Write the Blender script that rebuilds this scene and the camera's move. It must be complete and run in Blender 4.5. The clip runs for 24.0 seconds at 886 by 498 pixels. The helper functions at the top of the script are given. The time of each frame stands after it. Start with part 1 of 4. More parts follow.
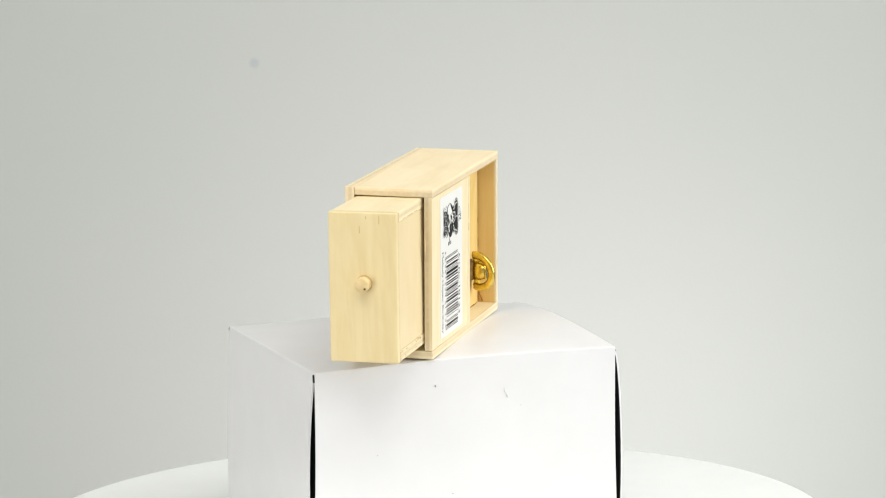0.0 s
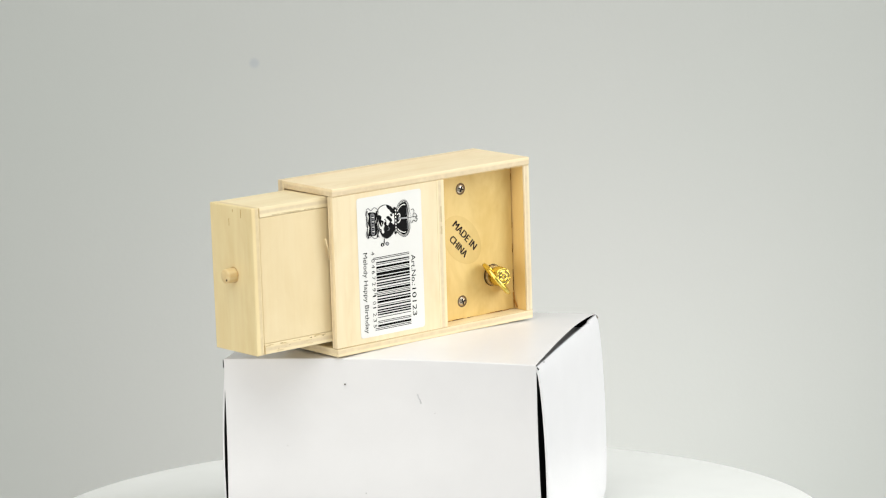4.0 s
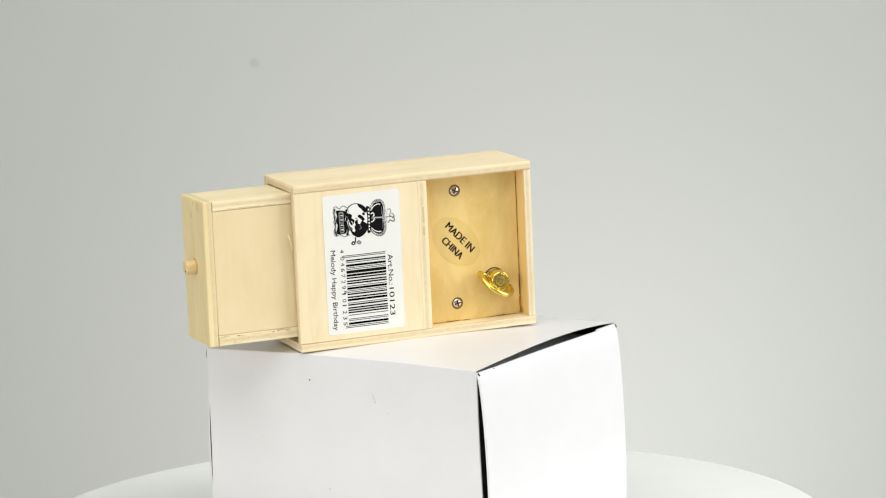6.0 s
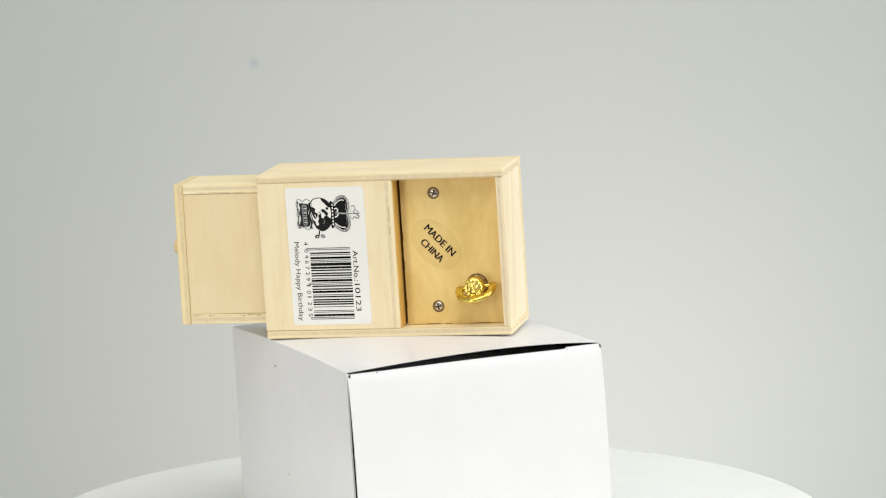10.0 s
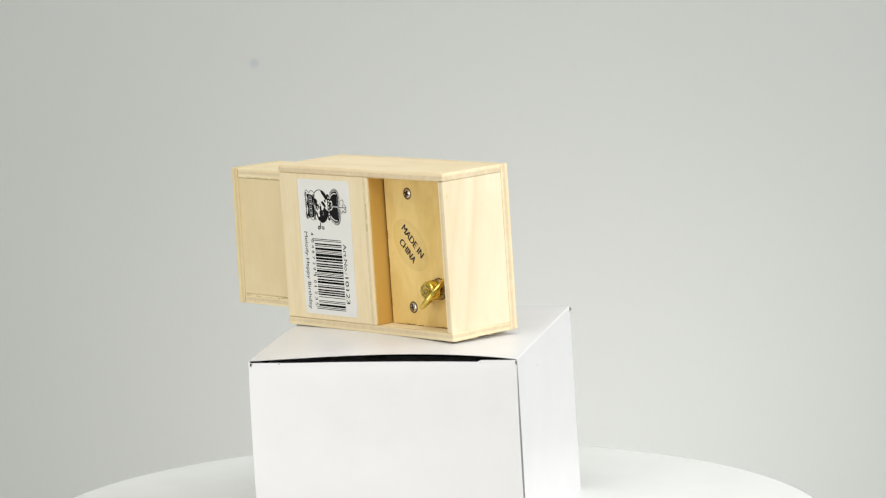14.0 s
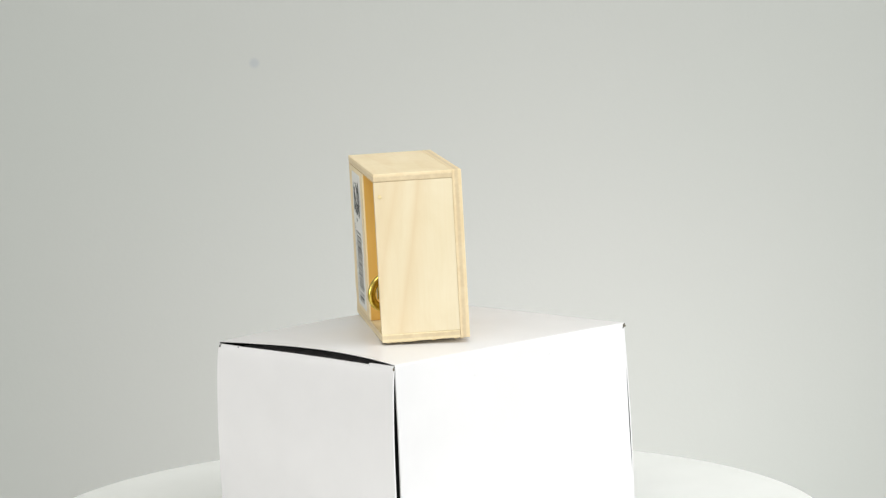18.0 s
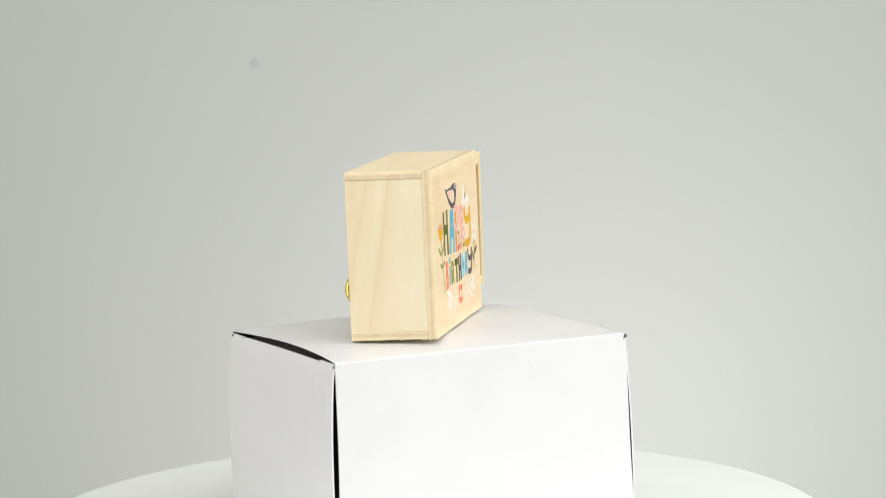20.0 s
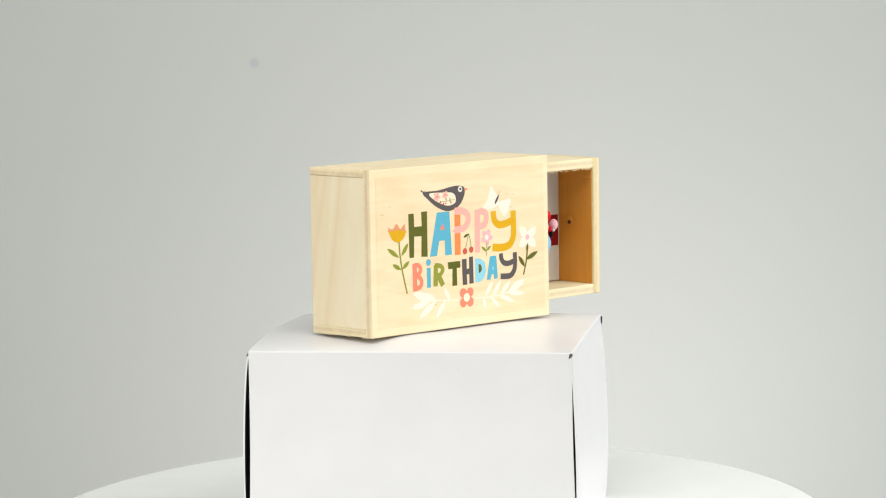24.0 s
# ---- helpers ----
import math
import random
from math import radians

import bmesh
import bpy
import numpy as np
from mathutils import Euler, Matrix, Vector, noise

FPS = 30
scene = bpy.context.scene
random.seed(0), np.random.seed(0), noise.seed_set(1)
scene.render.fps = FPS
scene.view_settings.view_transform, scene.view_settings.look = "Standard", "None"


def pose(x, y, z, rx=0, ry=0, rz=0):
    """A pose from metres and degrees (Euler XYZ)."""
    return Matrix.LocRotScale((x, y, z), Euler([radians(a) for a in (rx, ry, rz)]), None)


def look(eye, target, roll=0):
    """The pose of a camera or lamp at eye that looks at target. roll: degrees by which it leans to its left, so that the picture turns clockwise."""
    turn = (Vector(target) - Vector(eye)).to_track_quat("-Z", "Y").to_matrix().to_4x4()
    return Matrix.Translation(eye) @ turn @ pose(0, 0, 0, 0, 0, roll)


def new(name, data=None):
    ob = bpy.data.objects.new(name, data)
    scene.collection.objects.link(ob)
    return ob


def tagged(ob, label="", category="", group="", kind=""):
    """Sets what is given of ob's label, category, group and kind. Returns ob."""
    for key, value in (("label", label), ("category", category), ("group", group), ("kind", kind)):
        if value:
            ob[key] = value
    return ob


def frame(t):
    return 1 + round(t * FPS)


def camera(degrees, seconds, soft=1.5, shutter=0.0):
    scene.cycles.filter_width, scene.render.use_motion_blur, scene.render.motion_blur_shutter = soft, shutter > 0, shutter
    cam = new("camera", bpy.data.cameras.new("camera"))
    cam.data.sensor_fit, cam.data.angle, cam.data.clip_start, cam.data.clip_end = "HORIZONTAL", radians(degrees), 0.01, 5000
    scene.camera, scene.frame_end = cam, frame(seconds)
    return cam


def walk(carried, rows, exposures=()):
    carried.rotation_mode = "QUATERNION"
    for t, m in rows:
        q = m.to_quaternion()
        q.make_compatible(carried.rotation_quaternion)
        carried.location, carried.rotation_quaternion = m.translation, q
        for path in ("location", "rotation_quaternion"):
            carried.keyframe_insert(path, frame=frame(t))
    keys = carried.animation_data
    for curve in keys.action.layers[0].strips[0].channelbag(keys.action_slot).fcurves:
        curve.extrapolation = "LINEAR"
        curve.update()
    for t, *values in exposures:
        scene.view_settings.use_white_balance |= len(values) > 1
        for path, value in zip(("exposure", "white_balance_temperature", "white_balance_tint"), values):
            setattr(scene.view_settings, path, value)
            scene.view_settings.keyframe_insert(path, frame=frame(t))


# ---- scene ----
# One small scene: a pull-out music box on a white carton on a turning disc, before a plain wall.
# World origin: the turntable's axis, at the height of the carton's lid.

# ---- camera: it stands still ----
CAM_YAW, CAM_PITCH = radians(0.380), radians(8.161)
EYE = (0.0, -1.43146, 0.24218)
AIM = (EYE[0] + math.sin(CAM_YAW) * math.cos(CAM_PITCH), EYE[1] + math.cos(CAM_YAW) * math.cos(CAM_PITCH), EYE[2] - math.sin(CAM_PITCH))
cam = camera(15.016, 24.0, soft=1.2)
walk(cam, [(0, look(EYE, AIM, -1.283)), (24, look(EYE, AIM, -1.283))], [(0, 0.12), (1.0, 0.07), (2.0, 0.02), (24, 0.02)])

TURN = -8.7459  # degrees a second

# ---- light: softboxes in a closed white room, plus one added wall lamp ----
world = bpy.data.worlds.new("room_air")
scene.world = world
world.use_nodes = True
world.node_tree.nodes["Background"].inputs[0].default_value = (0.9, 0.95, 1.0, 1)
world.node_tree.nodes["Background"].inputs[1].default_value = 0.05


def softbox(name, eye, target, sx, sy, watts, colour):
    data = bpy.data.lights.new(name, "AREA")
    data.shape, data.size, data.size_y, data.energy, data.color = "RECTANGLE", sx, sy, watts, colour
    new(name, data).matrix_world = look(eye, target)


softbox("softbox_right", (1.10, -0.15, 0.35), (0, 0.15, 0.0), 0.8, 0.9, 10.6, (0.968, 0.99, 1.0))
softbox("softbox_left", (-1.00, -1.28, 0.0), (0.1, 0, 0.0), 0.42, 1.2, 8.9, (1.0, 0.985, 0.945))
softbox("softbox_top", (0.05, -0.75, 1.55), (0.02, -0.15, 0.0), 1.8, 1.8, 30.0, (0.98, 0.995, 0.965))
# Added lamp, unseen: brightens the wall's middle so its corners fall darker.
softbox("softbox_wall", (0.14, 0.88, -0.41), (0.10, 1.3, -0.02), 0.26, 0.26, 1.56, (1.0, 0.985, 0.985))

# ---- materials ----


def srgb(r, g, b):
    return tuple(((c / 255 + 0.055) / 1.055) ** 2.4 if c > 10 else c / 255 / 12.92 for c in (r, g, b)) + (1,)


def material(name, colour, rough=0.5, metal=0.0):
    m = bpy.data.materials.new(name)
    m.use_nodes = True
    b = m.node_tree.nodes["Principled BSDF"]
    b.inputs["Base Color"].default_value = (*colour[:3], 1)
    b.inputs["Roughness"].default_value, b.inputs["Metallic"].default_value = rough, metal
    return m


def add(m, kind, **values):
    n = m.node_tree.nodes.new("ShaderNode" + kind)
    for k, v in values.items():
        n.inputs[k].default_value = v
    return n


def link(m, a, out, b, into):
    m.node_tree.links.new(a.outputs[out], b.inputs[into])


def noise_of(m, scale, detail=3.0, stretch=(1, 1, 1), rough=0.5):
    co, mp = add(m, "TexCoord"), add(m, "Mapping", Scale=stretch)
    nz = add(m, "TexNoise", Scale=scale, Detail=detail, Roughness=rough)
    link(m, co, "Object", mp, "Vector")
    link(m, mp, "Vector", nz, "Vector")
    return nz


def ramp_of(m, src, out, stops):
    r = add(m, "ValToRGB")
    e = r.color_ramp.elements
    while len(e) < len(stops):
        e.new(0.5)
    for k, (p, c) in zip(e, stops):
        k.position, k.color = p, c
    link(m, src, out, r, "Fac")
    return r


def mixed(m, kind, fac, a, b):
    """A colour mix; fac, a and b are a value or a (node, output)."""
    n = m.node_tree.nodes.new("ShaderNodeMix")
    n.data_type, n.blend_type = "RGBA", kind
    for idx, v in ((0, fac), (6, a), (7, b)):
        if isinstance(v, tuple) and isinstance(v[0], bpy.types.Node):
            m.node_tree.links.new(v[0].outputs[v[1]], n.inputs[idx])
        else:
            n.inputs[idx].default_value = v
    return n


def bumped(m, src, out, strength, distance):
    b = add(m, "Bump", Strength=strength, Distance=distance)
    link(m, src, out, b, "Height")
    link(m, b, "Normal", m.node_tree.nodes["Principled BSDF"], "Normal")


WOOD_LIGHT, WOOD_MID, WOOD_DARK = (0.88, 0.755, 0.505, 1), (0.87, 0.735, 0.478, 1), (0.74, 0.53, 0.27, 1)


def wood(name, grain="x", ply=None, figure=0.35, seed=0.0, tint=(1, 1, 1), band=1.0, slant=0.0, soft=0.0, blot=1.0):
    """Pale limewood. grain: the axis along which it runs. ply: (axis, middle, half width) of the inner layer of plywood, in metres."""
    m = material(name, WOOD_LIGHT, 0.52)
    bs = m.node_tree.nodes["Principled BSDF"]
    bs.inputs["Specular IOR Level"].default_value = 0.3
    ax = "xyz".index(grain)
    fine = [1100.0] * 3
    fine[ax] = 34.0
    broad = [85.0 * band] * 3
    broad[ax] = 9.0 * band
    n1 = noise_of(m, 1.0, 4.0, fine)
    n2 = noise_of(m, 1.0, 2.0, broad)
    if slant:
        mp = n2.inputs["Vector"].links[0].from_node
        turned = add(m, "Mapping", Rotation=(radians(slant), 0, 0))
        link(m, mp.inputs["Vector"].links[0].from_node, "Object", turned, "Vector")
        link(m, turned, "Vector", mp, "Vector")
    n2.inputs["Distortion"].default_value = 1.4 + seed
    blotch = [1.0] * 3
    blotch[ax] = 0.45
    n3 = noise_of(m, 62.0 + 20 * seed, 4.0, blotch, 0.6)
    n3.inputs["Distortion"].default_value = 0.6
    c1 = ramp_of(m, n1, "Fac", [(0.25, WOOD_MID), (0.70, WOOD_LIGHT)])
    c2 = ramp_of(m, n2, "Fac", [(0.46 - soft, (0, 0, 0, 1)), (0.60 - soft / 2, (1, 1, 1, 1)), (0.72, (0, 0, 0, 1))])
    amount = add(m, "Math")
    amount.operation = "MULTIPLY"
    amount.inputs[1].default_value = 0.75 * figure
    link(m, c2, "Color", amount, 0)
    a = mixed(m, "MIX", (amount, "Value"), (c1, "Color"), WOOD_DARK)
    c3 = ramp_of(m, n3, "Fac", [(0.30, ((1 - 0.055 * blot) * tint[0], (1 - 0.075 * blot) * tint[1], (1 - 0.125 * blot) * tint[2], 1)), (0.62, (*tint, 1))])
    last = mixed(m, "MULTIPLY", 1.0, (a, 2), (c3, "Color"))
    if ply:
        co, sep = add(m, "TexCoord"), add(m, "SeparateXYZ")
        link(m, co, "Object", sep, "Vector")
        d = add(m, "Math")
        d.operation = "SUBTRACT"
        d.inputs[1].default_value = ply[1]
        link(m, sep, ply[0].upper(), d, 0)
        ab = add(m, "Math")
        ab.operation = "ABSOLUTE"
        link(m, d, "Value", ab, 0)
        wob = add(m, "Math")
        wob.operation = "MULTIPLY_ADD"
        wob.inputs[1].default_value = 0.0006
        link(m, n1, "Fac", wob, 0)
        link(m, ab, "Value", wob, 2)
        mr = add(m, "MapRange")
        mr.inputs["From Min"].default_value, mr.inputs["From Max"].default_value = ply[2] + 0.0001, ply[2] + 0.0008
        mr.inputs["To Min"].default_value, mr.inputs["To Max"].default_value = 0.55, 0.0
        link(m, wob, "Value", mr, "Value")
        end = ramp_of(m, noise_of(m, 350.0, 3.0), "Fac", [(0.3, (0.56, 0.43, 0.27, 1)), (0.7, (0.71, 0.57, 0.38, 1))])
        last = mixed(m, "MIX", (mr, "Result"), (last, 2), (end, "Color"))
    link(m, last, 2, bs, "Base Color")
    bumped(m, n1, "Fac", 0.08, 0.0002)
    return m


def paint(name, rgb, rough=0.75, gloss=0.12):
    m = material(name, srgb(*rgb), rough)
    m.node_tree.nodes["Principled BSDF"].inputs["Specular IOR Level"].default_value = gloss
    n = noise_of(m, 700.0, 3.0)
    c = ramp_of(m, n, "Fac", [(0.3, tuple(0.93 * v for v in srgb(*rgb)[:3]) + (1,)), (0.7, srgb(*rgb))])
    link(m, c, "Color", m.node_tree.nodes["Principled BSDF"], "Base Color")
    return m


def board_white(name, tone, rough):
    """Coated white card with faint mottling and a slight waviness."""
    m = material(name, tone, rough)
    n = noise_of(m, 45.0, 4.0)
    c = ramp_of(m, n, "Fac", [(0.3, tuple(0.965 * v for v in tone) + (1,)), (0.7, (*tone, 1))])
    link(m, c, "Color", m.node_tree.nodes["Principled BSDF"], "Base Color")
    bumped(m, noise_of(m, 28.0, 3.0), "Fac", 0.06, 0.002)
    return m


CARD = board_white("white_card", (0.785, 0.772, 0.783), 0.32)
CARD.node_tree.nodes["Principled BSDF"].inputs["Specular IOR Level"].default_value = 0.5
# Near-black: the carton's unlit inside is put into this colour.
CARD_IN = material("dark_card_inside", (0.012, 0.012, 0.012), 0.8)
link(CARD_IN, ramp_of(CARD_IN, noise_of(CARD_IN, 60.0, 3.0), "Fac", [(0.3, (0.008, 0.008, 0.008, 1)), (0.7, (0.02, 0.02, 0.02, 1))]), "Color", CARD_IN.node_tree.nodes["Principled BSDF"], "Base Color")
LID_IN = board_white("grey_card_underside", (0.17, 0.155, 0.15), 0.8)
DISC = board_white("white_lacquer", (0.88, 0.885, 0.865), 0.30)
STICKER = board_white("sticker_paper", (0.815, 0.80, 0.765), 0.45)
INK = paint("black_ink", (14, 13, 14), 0.8, 0.05)
STAMP = paint("brown_black_ink", (40, 22, 16), 0.8, 0.05)
for ink, weight, rough in ((INK, 0.35, 0.08), (STAMP, 1.0, 0.03)):  # smooth print under a clear film
    shiny = ink.node_tree.nodes["Principled BSDF"]
    shiny.inputs["Coat Weight"].default_value, shiny.inputs["Coat Roughness"].default_value = weight, rough

BRASS = material("brass", (0.83, 0.62, 0.16), 0.24, 1.0)
link(BRASS, ramp_of(BRASS, noise_of(BRASS, 500.0, 3.0), "Fac", [(0.3, (0.66, 0.49, 0.08, 1)), (0.7, (0.90, 0.71, 0.19, 1))]), "Color", BRASS.node_tree.nodes["Principled BSDF"], "Base Color")
bumped(BRASS, noise_of(BRASS, 900.0, 2.0), "Fac", 0.15, 0.0003)
NICKEL = material("nickel", (0.62, 0.55, 0.44), 0.26, 1.0)
bumped(NICKEL, noise_of(NICKEL, 1500.0, 2.0), "Fac", 0.12, 0.0002)
DENT = material("brown_dent", (0.16, 0.09, 0.04), 0.8)
HOLE = material("dark_brown_hole", (0.07, 0.035, 0.012), 0.9)
DARK = material("dark_gap", (0.03, 0.02, 0.012), 0.9)

WALL = material("wall_paint", (0.68, 0.68, 0.665), 0.85)
wall_tone = ramp_of(WALL, noise_of(WALL, 1.3, 2.0), "Fac", [(0.3, (0.476, 0.498, 0.472, 1)), (0.7, (0.498, 0.498, 0.480, 1))])
spot_at = add(WALL, "Vector" + "Math")
spot_at.operation = "DISTANCE"
spot_at.inputs[1].default_value = (-0.1321, 1.3, 0.0069)
link(WALL, add(WALL, "TexCoord"), "Object", spot_at, 0)
spot = add(WALL, "MapRange")
spot.inputs["From Min"].default_value, spot.inputs["From Max"].default_value = 0.0018, 0.0056
spot.inputs["To Min"].default_value, spot.inputs["To Max"].default_value = 0.55, 0.0
spot.interpolation_type = "SMOOTHSTEP"
link(WALL, spot_at, "Value", spot, "Value")
stain = mixed(WALL, "MIX", (spot, "Result"), (wall_tone, "Color"), (0.36, 0.38, 0.42, 1))
link(WALL, stain, 2, WALL.node_tree.nodes["Principled BSDF"], "Base Color")
bumped(WALL, noise_of(WALL, 250.0, 3.0), "Fac", 0.08, 0.001)
ROOM = board_white("room_paint", (0.80, 0.80, 0.79), 0.85)
FLOOR = board_white("floor_paint", (0.62, 0.62, 0.60), 0.7)

# ---- mesh helpers ----


def part(name, bm, mat, parent, label=""):
    """Links a bmesh as one mesh object under a thing or a part."""
    me = bpy.data.meshes.new(name)
    bm.normal_update()
    bm.to_mesh(me)
    bm.free()
    for m in mat if isinstance(mat, (list, tuple)) else [mat]:
        me.materials.append(m)
    ob = new(name, me)
    ob.parent = parent
    return tagged(ob, label)


def block(x0, x1, y0, y1, z0, z1, bevel=0.0004, segments=2):
    bm = bmesh.new()
    bmesh.ops.create_cube(bm, size=1)
    for v in bm.verts:
        v.co = Vector(((x0 + x1) / 2 + v.co.x * (x1 - x0), (y0 + y1) / 2 + v.co.y * (y1 - y0), (z0 + z1) / 2 + v.co.z * (z1 - z0)))
    if bevel:
        bmesh.ops.bevel(bm, geom=bm.edges[:], offset=bevel, segments=segments, profile=0.6, affect="EDGES")
    return bm


def worn(bm, amount, scale=180.0):
    """Shifts the corners a little, so that no edge is dead straight."""
    for v in bm.verts:
        v.co += noise.noise_vector(v.co * scale) * amount
    return bm


def smooth(bm):
    for f in bm.faces:
        f.smooth = True
    return bm


def lathe(profile, steps=32, axis="z", origin=(0, 0, 0)):
    """A turned solid from (radius, height) pairs."""
    bm = bmesh.new()
    rings = []
    for r, h in profile:
        ring = []
        for k in range(steps):
            a = 2 * math.pi * k / steps
            p = (r * math.cos(a), r * math.sin(a), h)
            if axis == "y":
                p = (p[0], h, p[1])
            elif axis == "x":
                p = (h, p[0], p[1])
            ring.append(bm.verts.new(Vector(p) + Vector(origin)))
        rings.append(ring)
    for a, b in zip(rings, rings[1:]):
        for k in range(steps):
            bm.faces.new((a[k], a[(k + 1) % steps], b[(k + 1) % steps], b[k]))
    bm.faces.new(rings[0][::-1])
    bm.faces.new(rings[-1])
    bmesh.ops.recalc_face_normals(bm, faces=bm.faces[:])
    return bm


def tube(points, wide, thick, across):
    """A flat bar bent along points; across gives the direction of its width at each point."""
    bm = bmesh.new()
    rings = []
    n = len(points)
    for k, p in enumerate(points):
        d = (points[min(k + 1, n - 1)] - points[max(k - 1, 0)]).normalized()
        a = (across[k] - d * across[k].dot(d)).normalized()
        b = d.cross(a)
        rings.append([bm.verts.new(p + a * (wide / 2 * math.cos(t) * (1.15 if abs(math.cos(t)) < 0.9 else 1)) + b * (thick / 2 * math.sin(t))) for t in [2 * math.pi * j / 10 for j in range(10)]])
    for a, b in zip(rings, rings[1:]):
        for j in range(10):
            bm.faces.new((a[j], a[(j + 1) % 10], b[(j + 1) % 10], b[j]))
    bm.faces.new(rings[0][::-1])
    bm.faces.new(rings[-1])
    bmesh.ops.recalc_face_normals(bm, faces=bm.faces[:])
    return smooth(bm)


def join(*meshes):
    bm = bmesh.new()
    for other in meshes:
        me = bpy.data.meshes.new("scratch")
        other.to_mesh(me)
        other.free()
        bm.from_mesh(me)
        bpy.data.meshes.remove(me)
    return bm


def letters(text, origin, along, up, length, height, bold=0.0):
    """Built-in lettering as a flat mesh from origin (the base line's start), stretched to a length and a height of capitals."""
    cu = bpy.data.curves.new("lettering", "FONT")
    cu.body, cu.offset = text, bold
    ob = new("lettering", cu)
    bpy.context.view_layer.update()
    me = bpy.data.meshes.new_from_object(ob.evaluated_get(bpy.context.evaluated_depsgraph_get()))
    bpy.data.objects.remove(ob)
    bpy.data.curves.remove(cu)
    bm = bmesh.new()
    bm.from_mesh(me)
    bpy.data.meshes.remove(me)
    x0, x1 = min(v.co.x for v in bm.verts), max(v.co.x for v in bm.verts)
    along, up, origin = Vector(along).normalized(), Vector(up).normalized(), Vector(origin)
    for v in bm.verts:
        v.co = origin + along * ((v.co.x - x0) / (x1 - x0) * length) + up * (v.co.y / 0.69 * height)
    return bm


# ---- the room ----


def room_side(name, mat, *box):
    ob = part(name, block(*box, bevel=0), mat, None)
    return tagged(ob, kind="structure")


X0, X1, Y0, Y1, Z0, Z1 = -1.9, 1.9, -2.7, 1.3, -0.95, 1.75
room_side("wall_north", WALL, X0 - 0.1, X1 + 0.1, Y1, Y1 + 0.1, Z0, Z1)
room_side("wall_south", ROOM, X0 - 0.1, X1 + 0.1, Y0 - 0.1, Y0, Z0, Z1)
room_side("wall_west", ROOM, X0 - 0.1, X0, Y0, Y1, Z0, Z1)
room_side("wall_east", ROOM, X1, X1 + 0.1, Y0, Y1, Z0, Z1)
room_side("floor", FLOOR, X0 - 0.1, X1 + 0.1, Y0 - 0.1, Y1 + 0.1, Z0 - 0.1, Z0)
room_side("ceiling", ROOM, X0 - 0.1, X1 + 0.1, Y0 - 0.1, Y1 + 0.1, Z1, Z1 + 0.1)

# ---- stand and turntable ----
DISC_TOP, DISC_R = -0.0828, 0.1763
stand = tagged(new("stand"), "plain pale column standing on the floor", "stand")
stand.location = (0, 0, Z0)
part("foot", lathe([(0.13, 0), (0.13, 0.012), (0.125, 0.016)], 48), ROOM, stand)
part("column", lathe([(0.07, 0.016), (0.07, 0.80)], 40), ROOM, stand)
part("top_plate", lathe([(0.118, 0.80), (0.12, 0.803), (0.12, DISC_TOP - 0.03 - Z0)], 48), ROOM, stand)

turntable = tagged(new("turntable"), "round white lacquered turntable disc, turning slowly", "turntable")
turntable.location = (0, 0, DISC_TOP - 0.030)
part("motor_base", lathe([(0.10, 0), (0.102, 0.002), (0.102, 0.018), (0.10, 0.020)], 48), ROOM, turntable)
rim = [(DISC_R - 0.0035 + 0.0035 * math.sin(a), 0.030 - 0.0035 + 0.0035 * math.cos(a)) for a in [radians(15 * k) for k in range(0, 7)]]
part("platter", lathe([(DISC_R - 0.004, 0.020), (DISC_R - 0.001, 0.0215)] + rim[::-1] + [(0.10, 0.030), (0.02, 0.030)], 128), DISC, turntable)

# ---- the carton ----
CA, CB, CH = 0.0676, 0.0573, 0.0828   # half length, half width, height
carton = tagged(new("carton"), "white folded cardboard carton, lid bulging, dark gaps at corners", "box")
CARTON_POSE = pose(-0.00138, -0.00517, DISC_TOP, 0, 0, 20.68)
carton.matrix_world = CARTON_POSE


def lid_height(x, y):
    """The lid slopes a little, is bowed up over its middle and stands open along one side."""
    s, t = (x + CA) / (2 * CA), (y + CB) / (2 * CB)
    arch = max(0.0, math.sin(math.pi * min(max(t, 0), 1) ** (1 + 0.3 * s))) ** 0.75
    swell = max(0.0, math.sin(math.pi * min(max(s, 0), 1)) * math.sin(math.pi * min(max(t, 0), 1))) ** 0.6
    return CH + 0.0235 * y + swell * (0.0009 + 0.0018 * math.exp(-((x - 0.008) / 0.022) ** 2 - ((y - 0.036) / 0.018) ** 2)) + LID_BOW * arch * (0.30 + 0.70 * s) * min(1.0, s / 0.25) + 0.0012 * math.sin(math.pi * min(max(s, 0), 1)) * (1 - t) ** 2


LID_BOW = 0.0026
FOLD = 0.0005   # radius of the folded edges


